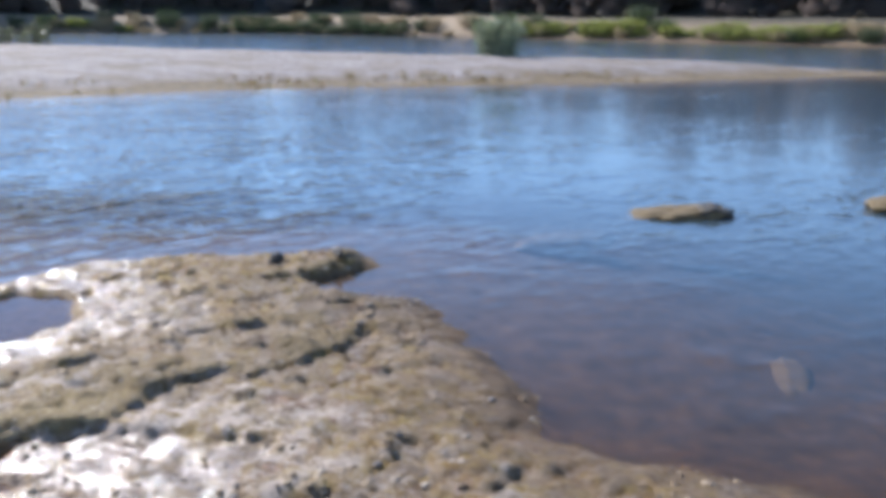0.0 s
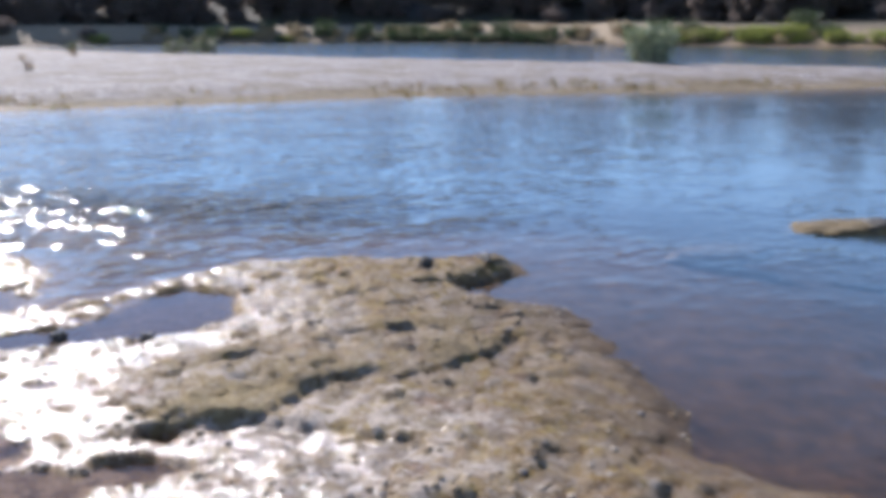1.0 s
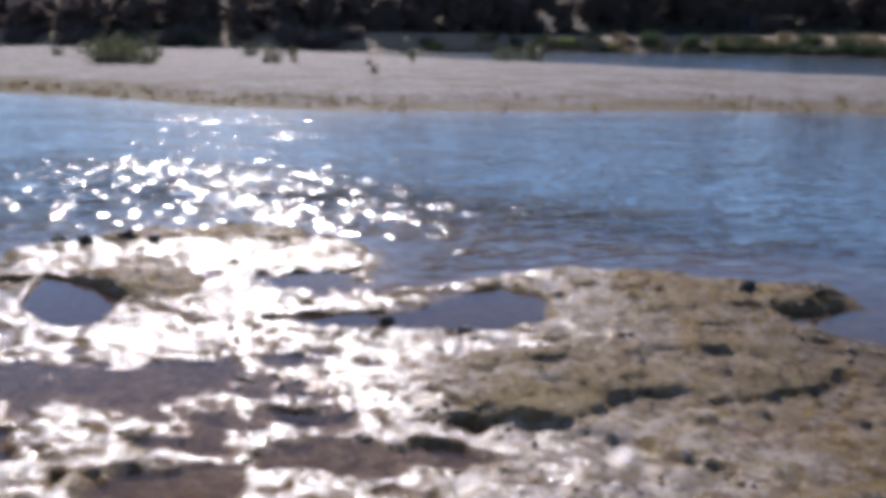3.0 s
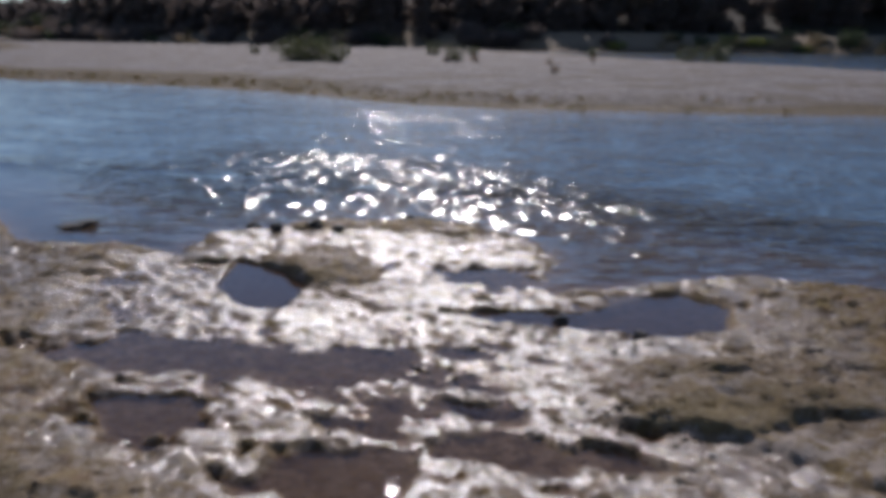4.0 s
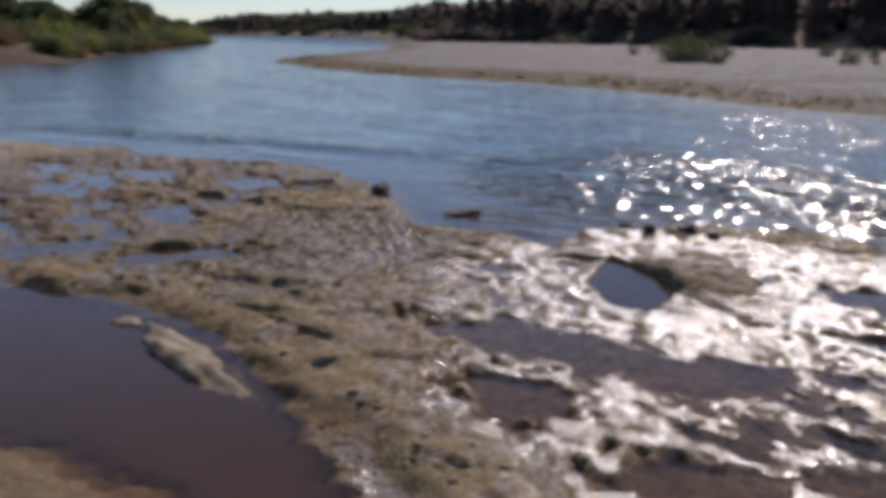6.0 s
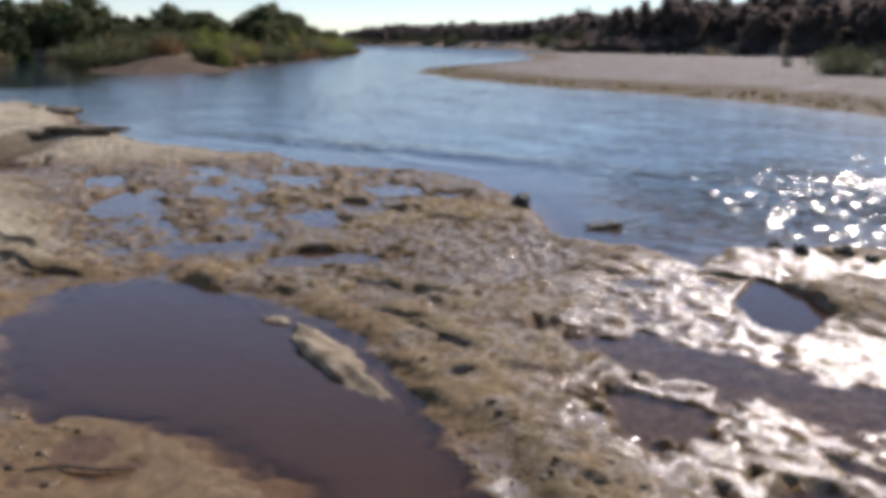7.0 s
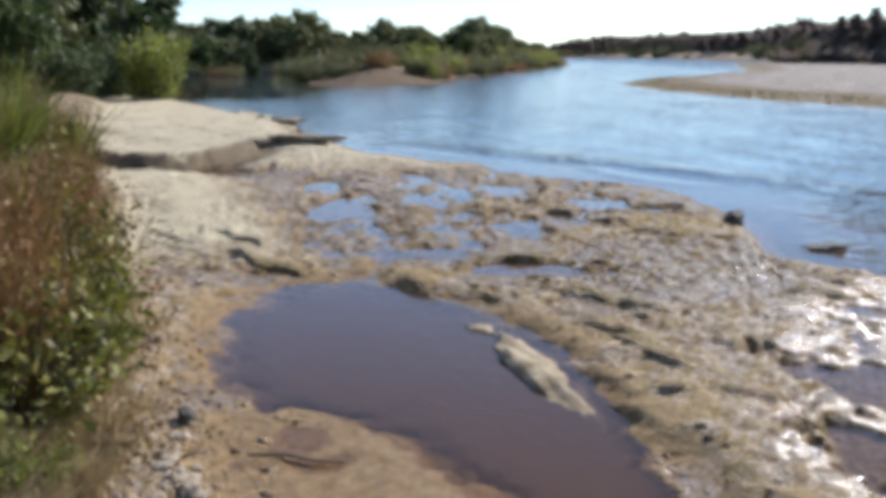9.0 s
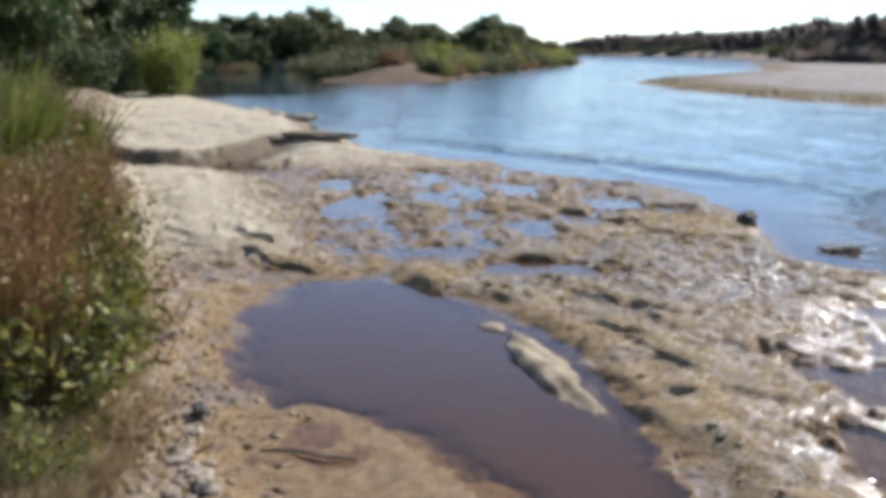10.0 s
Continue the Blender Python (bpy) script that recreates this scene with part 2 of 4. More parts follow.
PEBBLE = pebble_material()
DARK_STONE = stone_material("dark_stone", (0.03, 0.025, 0.02), (0.11, 0.09, 0.07), 0.4)
PALE_STONE = stone_material("pale_stone", (0.26, 0.20, 0.14), (0.52, 0.44, 0.36))
WEEDY_STONE = stone_material("weedy_stone", (0.13, 0.085, 0.035), (0.52, 0.43, 0.30))
OCHRE_STONE = stone_material("ochre_stone", (0.065, 0.042, 0.017), (0.22, 0.155, 0.065))
BARK = bark_material()
WILLOW = leaf_material("willow_leaf", (0.028, 0.048, 0.016), (0.12, 0.165, 0.055), glow=0.32)
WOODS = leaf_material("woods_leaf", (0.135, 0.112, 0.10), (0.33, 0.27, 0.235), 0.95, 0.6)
OLIVE = leaf_material("olive_leaf", (0.072, 0.082, 0.031), (0.245, 0.255, 0.10))
LIME = leaf_material("lime_leaf", (0.15, 0.18, 0.032), (0.40, 0.42, 0.095), glow=0.45)
GRASS = leaf_material("grass_blade", (0.05, 0.07, 0.011), (0.31, 0.32, 0.055), glow=0.3)
GREY_GREEN = leaf_material("grey_green_leaf", (0.13, 0.16, 0.08), (0.38, 0.42, 0.26))
LEAFY = leaf_material("weed_leaf", (0.06, 0.055, 0.012), (0.38, 0.34, 0.07), glow=0.2)
DRY = leaf_material("dry_stem", (0.17, 0.09, 0.035), (0.46, 0.29, 0.12), glow=0.3)
STRAW = leaf_material("straw", (0.27, 0.19, 0.09), (0.55, 0.44, 0.25), glow=0.2)
RUSSET = leaf_material("russet_seed", (0.10, 0.05, 0.015), (0.33, 0.17, 0.055), glow=0.15)
WOOD = stone_material("weathered_wood", (0.08, 0.06, 0.045), (0.24, 0.19, 0.14))

# ---- helpers of this scene ----
K = 1.4  # metres to one unit of the plan below


def plan(*pairs):
    return np.array(pairs, float) * K


TABLE = np.random.RandomState(7).rand(256, 256)


def value_noise(x, y):
    xi, yi = np.floor(x).astype(int), np.floor(y).astype(int)
    fx, fy = x - xi, y - yi
    fx, fy = fx * fx * (3 - 2 * fx), fy * fy * (3 - 2 * fy)
    a, b = TABLE[xi % 256, yi % 256], TABLE[(xi + 1) % 256, yi % 256]
    c, d = TABLE[xi % 256, (yi + 1) % 256], TABLE[(xi + 1) % 256, (yi + 1) % 256]
    return (a * (1 - fx) + b * fx) * (1 - fy) + (c * (1 - fx) + d * fx) * fy - 0.5


def fbm(x, y, size, octaves=4, gain=0.5):
    total, amp = 0.0, 1.0
    for o in range(octaves):
        f = 2.03**o / size
        ang = 0.6 * o
        u, v = x * math.cos(ang) - y * math.sin(ang), x * math.sin(ang) + y * math.cos(ang)
        total = total + amp * value_noise(u * f + 17.3 * o, v * f + 5.1 * o)
        amp *= gain
    return total


def smooth(v, lo, hi):
    f = np.clip((v - lo) / (hi - lo), 0, 1)
    return f * f * (3 - 2 * f)


def inside_distance(x, y, poly):
    """Distance to the edge of a closed outline, positive inside."""
    best = np.full(x.shape, 1e9)
    inside = np.zeros(x.shape, bool)
    for (ax, ay), (bx, by) in zip(poly, np.roll(poly, -1, axis=0)):
        ex, ey = bx - ax, by - ay
        t = np.clip(((x - ax) * ex + (y - ay) * ey) / (ex * ex + ey * ey), 0, 1)
        best = np.minimum(best, (x - ax - t * ex) ** 2 + (y - ay - t * ey) ** 2)
        if ay != by:
            inside ^= ((ay > y) != (by > y)) & (x < (bx - ax) * (y - ay) / (by - ay) + ax)
    return np.where(inside, 1, -1) * np.sqrt(best)


def ledge(x, y, line, high, reach, slot=0.012):
    """A broken rock step: high on the left of the line, dropping sharply to its right."""
    out = np.zeros(x.shape)
    lo, hi = line.min(0) - 3 * reach, line.max(0) + 3 * reach
    m = (x > lo[0]) & (x < hi[0]) & (y > lo[1]) & (y < hi[1])
    px, py = x[m] + 0.15 * fbm(x[m], y[m], 0.4, 4), y[m] + 0.15 * fbm(x[m] + 9, y[m], 0.4, 4)
    best, side, past = np.full(px.shape, 1e9), np.zeros(px.shape), np.zeros(px.shape)
    for i in range(len(line) - 1):
        a, e = line[i], line[i + 1] - line[i]
        length = math.hypot(*e)
        t = ((px - a[0]) * e[0] + (py - a[1]) * e[1]) / length**2
        over = np.maximum(np.maximum(-t, t - 1), 0) * length
        if i > 0:
            over = np.where(t < 0, 0, over)
        if i < len(line) - 2:
            over = np.where(t > 1, 0, over)
        tc = np.clip(t, 0, 1)
        d = np.hypot(px - a[0] - tc * e[0], py - a[1] - tc * e[1])
        s = (e[0] * (py - a[1]) - e[1] * (px - a[0])) / length
        near = d < best
        best, side, past = np.where(near, d, best), np.where(near, s, side), np.where(near, over, past)
    fade = np.exp(-((past / 0.25) ** 2)) * np.clip(0.8 + 0.9 * fbm(px, py, 0.7, 2), 0.3, 1.1)
    up = 0.6 * high * smooth(side, -0.012, 0.03) * np.exp(-((best / reach) ** 2))
    cut = -slot * np.exp(-((np.minimum(side, 0) / 0.06) ** 2)) * (side < 0.02) * np.exp(-((best / 0.09) ** 2))
    out[m] = (up + cut) * fade
    return out


def oval(x, y, cx, cy, rx, ry, turn=0.0):
    c, s = math.cos(radians(turn)), math.sin(radians(turn))
    u, v = (x - cx * K) * c + (y - cy * K) * s, -(x - cx * K) * s + (y - cy * K) * c
    return 1 - np.hypot(u / (rx * K), v / (ry * K))


def grid_mesh(name, xs, ys, zs, keep, mats, layers):
    """One sheet over a grid of lines; keep says which cells are there."""
    ny, nx = zs.shape
    co = np.stack([*np.meshgrid(xs, ys), zs], -1).reshape(-1, 3)
    j, i = np.nonzero(keep)
    a = j * nx + i
    quads = np.stack([a, a + 1, a + nx + 1, a + nx], -1)
    used, quads = np.unique(quads, return_inverse=True)
    quads = quads.reshape(-1, 4)
    me = bpy.data.meshes.new(name)
    me.vertices.add(len(used))
    me.vertices.foreach_set("co", co[used].astype(np.float32).ravel())
    me.loops.add(quads.size)
    me.loops.foreach_set("vertex_index", quads.astype(np.int32).ravel())
    me.polygons.add(len(quads))
    me.polygons.foreach_set("loop_start", np.arange(0, quads.size, 4, dtype=np.int32))
    me.polygons.foreach_set("use_smooth", np.ones(len(quads), bool))
    for key, v in layers.items():
        me.attributes.new(key, "FLOAT", "POINT").data.foreach_set("value", v.reshape(-1)[used].astype(np.float32))
    for m in mats:
        me.materials.append(m)
    me.update(calc_edges=True)
    me.validate()
    return me


def faces_mesh(name, verts, faces, mat):
    """A mesh from arrays: faces all with the same number of corners."""
    me = bpy.data.meshes.new(name)
    verts, faces = np.asarray(verts, np.float32), np.asarray(faces, np.int32)
    me.vertices.add(len(verts))
    me.vertices.foreach_set("co", verts.ravel())
    me.loops.add(faces.size)
    me.loops.foreach_set("vertex_index", faces.ravel())
    me.polygons.add(len(faces))
    me.polygons.foreach_set("loop_start", np.arange(0, faces.size, faces.shape[1], dtype=np.int32))
    me.materials.append(mat)
    me.update(calc_edges=True)
    return me


# ---- the lie of the land ----
SHORE = plan((40, -1), (6, 1.6), (2.2, 2.75), (1.2, 3.1), (0.54, 3.32), (0.31, 3.6), (0.17, 4.08), (-0.09, 4.7), (-0.34, 5.23), (-0.85, 5.4),
             (-1.12, 5.65), (-0.8, 6.12), (-0.86, 6.3), (-1.48, 6.24), (-2.17, 6.08), (-2.73, 6.0), (-2.98, 5.55), (-3.26, 4.98), (-3.5, 4.7),
             (-3.9, 5.1), (-4.44, 5.64), (-5.4, 5.7), (-6.26, 4.82), (-6.7, 3.85), (-6.15, 3.32), (-6.81, 3.04), (-7.39, 2.55), (-8.37, 2.73),
             (-9.3, 2.85), (-10.6, 2.75), (-11.65, 2.33), (-12.33, 1.1), (-13.69, 0.38), (-14.96, -1.22), (-16.5, -2.0), (-19, -3.25))
SHORE = np.vstack([SHORE, plan((-21.9, -3.75), (-25.6, -5.9), (-29.7, -7.8), (-35, -10.8), (-41, -12.7), (-60, -18.6), (-95, -50), (-95, -90), (40, -90))])
BANK = plan((40, -6), (3, 0.7), (0.6, 0.7), (-1.0, 0.1), (-2.5, -1.2), (-3.7, -1.65), (-5.8, -2.4), (-7.9, -3.15), (-12, -4.7), (-20, -7.6), (-38, -13.9),
            (-60, -20.2), (-95, -52), (-95, -90), (40, -90))
BAR = plan((30, 36), (12, 31.2), (4.65, 27.2), (-0.2, 24.7), (-4.5, 23.2), (-8, 20.7), (-10.7, 18.3), (-12.2, 17), (-13.9, 15.9), (-16.45, 15.2), (-18.3, 15.2),
           (-22.7, 15.1), (-28.6, 14.0), (-33.6, 12), (-43, 10), (-52.8, 10.2), (-62, 14), (-90, 30), (-140, 44), (-140, 75), (-75, 75), (-45, 62),
           (-31, 53), (-22, 48.5), (-12.6, 43.6), (-2.7, 40.8), (1.7, 39.6), (6.5, 37.5), (10, 34.5), (13, 33.5))
FAR = plan((200, 20), (60, 46), (25, 66), (10, 78), (1, 86), (-14, 95), (-34, 101), (-48, 92), (-60, 78), (-80, 68), (-110, 58), (-140, 52), (-230, 70), (-330, 66),
           (-420, 40), (-900, 60), (-900, 900), (700, 900), (700, 20))
LEFT = plan((-47, -5), (-51, -0.4), (-58, 0.4), (-67, 1.7), (-106, 12.6), (-154, 22), (-300, 34), (-420, 34), (-900, 30), (-900, -500), (-140, -300),
            (-110, -60), (-90, -28), (-82, -14), (-60, -8.5), (-50, -7.5))
POOL_MAIN = plan((-6.72, -0.74), (-6.61, -1.3), (-6.25, -1.67), (-5.52, -1.77), (-4.83, -1.7), (-4.28, -1.43), (-3.4, -1.2), (-2.6, -0.75), (-1.7, -0.1),
                 (-1.9, 0.5), (-2.6, 0.85), (-3.28, 0.82), (-3.5, 0.77), (-3.81, 0.61), (-4.59, 0.5), (-4.98, 0.45), (-5.38, 0.23), (-5.98, -0.13), (-6.25, -0.6))
POOL_DEEP = plan((-6.6, -0.8), (-6.4, -1.4), (-5.5, -1.65), (-4.7, -1.55), (-4.2, -1.35), (-4.0, -1.1), (-3.92, -0.68), (-3.48, -0.39), (-3.1, -0.13), (-2.6, 0.05),
                 (-2.0, 0.3), (-2.6, 0.8), (-3.8, 0.55), (-5.0, 0.4), (-6.0, -0.2))
TERRACE = plan((-12.6, -7.0), (-12.65, -5.1), (-12.7, -4.5), (-12.9, -3.9), (-13.4, -3.7), (-14.2, -3.45), (-15.0, -3.3), (-24, -9), (-24, -14), (-12.6, -14))
POOL_THREE = plan((-5.1, 3.06), (-5.62, 3.55), (-5.2, 3.6), (-4.68, 3.5), (-4.35, 3.07), (-4.6, 2.9))
POOL_RIM = plan((-3.62, 3.75), (-3.05, 4.4), (-3.0, 4.95), (-2.83, 5.22), (-2.42, 5.17), (-2.15, 4.7), (-2.3, 4.45), (-2.6, 4.25), (-3.2, 3.85))
# still puddles on the flat rock: centre, radii, turn
PUDDLES = [(-4.0, 4.5, 0.36, 0.24, 20), (-4.05, 2.2, 0.62, 0.26, 32), (-3.42, 1.72, 0.34, 0.26, 30), (-3.28, 2.92, 0.24, 0.18, 0), (-2.42, 1.88, 0.28, 0.28, 0),
           (-2.06, 2.53, 0.2, 0.13, 20), (-1.63, 2.84, 0.14, 0.09, 15), (-2.68, 2.28, 0.24, 0.11, 25), (-1.75, 3.12, 0.1, 0.05, 0), (-3.0, 3.3, 0.2, 0.1, 30),
           (-9.7, -1.35, 0.75, 0.32, 10), (-11.5, -1.75, 0.5, 0.3, 0), (-10.0, 1.75, 0.55, 0.3, 40), (-6.9, 0.32, 0.22, 0.5, -10), (-7.5, -0.4, 0.2, 0.35, 0), (-12.8, -3.3, 0.6, 0.4, 60), (-12.5, -0.6, 0.5, 0.22, 10), (-8.6, 0.5, 0.4, 0.2, 20), (-9.0, 1.2, 0.35, 0.16, 30), (-11.2, 0.6, 0.5, 0.2, 25)]
LEDGES = [
    (plan((-1.85, 3.07), (-1.53, 3.22), (-1.38, 3.38), (-1.29, 3.68), (-1.05, 3.9)), 0.075, 0.5),
    (plan((-0.88, 3.9), (-0.71, 4.1), (-0.55, 4.42)), 0.07, 0.35),
    (plan((-1.91, 3.7), (-1.74, 3.86)), 0.06, 0.3),
    (plan((-1.32, 4.48), (-1.06, 4.58), (-0.81, 4.62)), 0.07, 0.3),
    (plan((-2.53, 2.8), (-2.28, 2.9)), 0.07, 0.3),
    (plan((-1.22, 5.6), (-1.0, 5.68), (-0.92, 6.0), (-0.8, 6.14)), 0.055, 0.25),
    (plan((-6.6, -0.78), (-6.25, -0.66), (-6.02, -0.25), (-5.86, 0.15)), 0.06, 0.45),
    (plan((-5.95, 0.66), (-5.55, 1.07)), 0.055, 0.4),
    (plan((-5.15, 0.68), (-4.95, 0.79)), 0.05, 0.3),
    (plan((-4.86, 0.76), (-4.46, 0.98)), 0.05, 0.3),
    (plan((-3.52, 0.72), (-3.4, 0.86), (-2.97, 0.82), (-2.6, 0.86)), 0.03, 0.3),
    (plan((-4.0, 1.1), (-3.98, 1.4), (-4.14, 1.62)), 0.08, 0.35),
    (plan((-7.8, -2.15), (-7.5, -1.83)), 0.09, 0.5),
    (plan((-7.1, -1.95), (-6.66, -1.38)), 0.08, 0.4),
    (plan((-6.05, 2.28), (-5.95, 2.53)), 0.06, 0.3),
    (plan((-16.3, -3.8), (-15.86, -3.1), (-15.5, -2.46), (-16.0, -2.0)), 0.26, 0.9),
    (plan((-24.3, -5.6), (-22.3, -4.5), (-21.5, -3.6)), 0.3, 1.0),
    (plan((-5.72, 3.3), (-5.52, 3.56), (-5.12, 3.58), (-4.58, 3.45)), 0.11, 0.35),
]


def land(x, y):
    """Height of the ground, and what covers it."""
    wob = 0.16 * fbm(x, y, 1.1, 4)
    shore = inside_distance(x, y, SHORE) + wob
    bank = inside_distance(x, y, BANK) + 0.7 * wob
    bar = inside_distance(x, y, BAR) + 0.5 * fbm(x, y, 4.0, 3)
    far = inside_distance(x, y, FAR) + 1.5 * fbm(x, y, 12.0, 3)
    left = inside_distance(x, y, LEFT) + 1.0 * fbm(x, y, 8.0, 3)
    big, mid, fine = fbm(x, y, 1.9, 4), fbm(x, y, 0.55, 4, 0.55), fbm(x, y, 0.13, 3)
    near = smooth(np.hypot(x + 6, y - 2), 40, 22)
    # river bed
    z = -0.03 - 0.65 * smooth(-shore, 0.3, 7.0) - 0.05 * smooth(-shore, 0.0, 0.5) + 0.10 * big + 0.03 * mid
    # rock shelf: how high it stands over the water
    base = np.full(x.shape, 0.075)
    base -= 0.053 * smooth(oval(x, y, -4.1, 3.7, 2.6, 2.1, 20), 0.0, 0.3)
    base -= 0.032 * smooth(oval(x, y, -3.2, 2.1, 2.0, 1.0, 20), 0.0, 0.35)
    marsh = smooth(oval(x, y, -10.2, 0.1, 4.4, 1.9, -24), 0.0, 0.3)
    base -= 0.06 * marsh
    base -= 0.05 * smooth(oval(x, y, -6.9, 1.6, 1.4, 1.2, 0), 0.0, 0.3)
    base -= 0.03 * smooth(oval(x, y, -1.8, 2.75, 1.3, 0.55, 20), 0.0, 0.4)
    base += 0.05 * smooth(oval(x, y, -1.4, 3.9, 1.2, 0.7, 25), 0.0, 0.5)
    base += 0.025 * smooth(oval(x, y, -4.2, 1.1, 1.5, 0.55, 165), 0.0, 0.5)
    base += 0.06 * smooth(oval(x, y, -5.0, 3.9, 0.9, 0.4, -20), 0.0, 0.5)
    sandy = np.clip(smooth(bank, -2.6, -0.7) * smooth(-x / K, 6.6, 8.2) + smooth(-x / K, 12.5, 15) * smooth(shore, 0.0, 1.2), 0, 1)
    base += 0.16 * sandy
    crag = np.abs(fbm(x + 31, y * 1.4, 0.75, 4, 0.55))
    level = smooth(base, 0.064, 0.042) * (1 - marsh)
    shelf = base + (0.05 * big + 0.055 * mid) * (1 - 0.6 * level)
    step = 0.042 + 0.0 * x
    k = np.floor(shelf / step)
    rubble = np.abs(fbm(x + 3, y + 8, 0.42, 4, 0.6))
    stepped = 0.25 * shelf + 0.75 * step * (k + smooth(shelf / step - k, 0.66, 0.8))
    shelf = stepped + (shelf - stepped) * 0.8 * level
    shelf += (0.02 * rubble - 0.005) * smooth(base, 0.03, 0.07)
    # ragged edges where the rock is barely out of the water
    shelf += 0.04 * fbm(x + 7, y * 1.3, 0.22, 3, 0.65) * level
    # crusty lumps on the higher rock by the deep water
    shelf += (0.03 * fbm(x + 23, y + 4, 0.17, 3, 0.7) + 0.02 * np.abs(fbm(x + 2, y + 61, 0.3, 3, 0.6))) * smooth(x / K, -2.7, -1.7) * smooth(base, 0.05, 0.07)
    # low humps of weed with thin water standing between them
    shelf += (0.085 * fbm(x * 0.8 + 12, y * 1.4, 0.45, 3, 0.6) + 0.03 * fbm(x + 50, y, 0.2, 2)) * marsh
    shelf += 0.016 * fine + 0.012 * fbm(x, y, 0.26, 3) + 0.013 * value_noise(x / 0.07, y / 0.07) - 0.03 * smooth(crag, 0.022, 0.0) * smooth(fbm(x + 5, y, 2.2, 2), -0.1, 0.2)
    # thin broken strata, each with its edge to the south-east
    for turn, size, tall, shift in ((28, 0.5, 0.042, 0.0), (8, 0.3, 0.018, 40.0), (42, 0.95, 0.038, 80.0)):
        c, s = math.cos(radians(turn)), math.sin(radians(turn))
        u = (y * c - x * s + 0.38 * fbm(x + shift, y, 0.9, 4, 0.55)) / size
        part_of = u - np.floor(u)
        broken = smooth(fbm(x * 0.7 + y * 0.5 + shift, y - x + shift, 0.8, 3), 0.04, 0.14)
        shelf += tall * (smooth(part_of, 0.0, 0.1) * (1 - part_of) - 0.05) * broken * (0.25 + 0.75 * smooth(base, 0.03, 0.075)) * (1 - 0.8 * sandy) * (0.45 - 0.25 * marsh)
    # olive along each ledge: growth on top, shade put into the face colour
    weed_shade = np.zeros(x.shape)
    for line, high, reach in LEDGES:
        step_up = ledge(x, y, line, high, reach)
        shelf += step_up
        weed_shade = np.maximum(weed_shade, smooth(step_up / (0.6 * high), 0.3, 0.75))
    for cx, cy, rx, ry, turn in PUDDLES:
        shelf = shelf + (np.minimum(shelf, -0.028 + 0.025 * mid) - shelf) * smooth(oval(x, y, cx, cy, rx * 1.4, ry * 1.4, turn) + 0.9 * mid + 0.45 * fine, 0.0, 0.4)
    main = inside_distance(x, y, POOL_MAIN) + 0.5 * wob
    deep = inside_distance(x, y, POOL_DEEP) + 0.9 * wob + 0.35 * mid + 0.25 * fine
    rim = inside_distance(x, y, POOL_RIM) + 0.6 * wob
    three = inside_distance(x, y, POOL_THREE) + 0.2 * wob
    floor_main = 0.009 + 0.022 * big + 0.02 * mid + 0.022 * fine + 0.012 * fbm(x, y, 0.3, 3) - 0.22 * smooth(deep, -0.12, 0.5)
    shelf = shelf + (np.minimum(floor_main, shelf) - shelf) * smooth(main, -0.3, 0.12)
    shelf = shelf + (np.minimum(-0.09, shelf) - shelf) * smooth(rim, -0.05, 0.15)
    shelf = shelf + (np.minimum(-0.12, shelf) - shelf) * smooth(three, -0.04, 0.05)
    terrace = inside_distance(x, y, TERRACE) + 0.3 * wob
    shelf += 0.22 * smooth(terrace, -0.08, 0.14) * smooth(terrace, 6.0, 0.6) - 0.13 * smooth(terrace, -1.1, -0.15) * smooth(terrace, 0.05, -0.03) * smooth(y / K, -6.5, -5.2)
    soft_edge = 0.13 + 0.5 * smooth(x / K, -0.9, -0.1)
    z = z + (shelf - z) * smooth(shore / soft_edge, -1.0, 1.0)
    # bank that the camera stands on
    rise = 0.62 * smooth(bank, -0.35, 1.6) + 0.5 * smooth(bank, 2.0, 14.0) + 1.2 * smooth(bank, 20, 60)
    z = z + rise * (0.75 + 0.6 * big) + 0.05 * mid * smooth(bank, -0.3, 0.3)
    # gravel bar, far bank with its wooded slope, and the bank upstream
    upstream = smooth(-x / K, 22, 38)
    gravel = -0.35 + 0.35 * smooth(bar, -3.0, 0.0) + (0.42 - 0.14 * upstream) * smooth(bar, 0.0, 4.5) + (0.30 - 0.26 * upstream) * smooth(bar, 3, 14) + 0.07 * fbm(x, y, 3.0, 4) * smooth(bar, 0, 2)
    z = np.where(bar > -3.0, np.maximum(z, gravel), z)
    slope = -0.5 + 0.5 * smooth(far, -3.0, 0) + 2.7 * smooth(far, 0.0, 10) + 10.0 * smooth(far, 12, 50) + 0.4 * fbm(x, y, 9, 3) * smooth(far, 0, 4)
    z = np.where(far > -3.0, np.maximum(z, slope), z)
    west = -0.5 + 0.5 * smooth(left, -3.0, 0) + 1.1 * smooth(left, 0.0, 6) + 1.2 * smooth(left, 8, 40) + 0.3 * fbm(x, y, 7, 3) * smooth(left, 0, 4)
    z = np.where(left > -3.0, np.maximum(z, west), z)
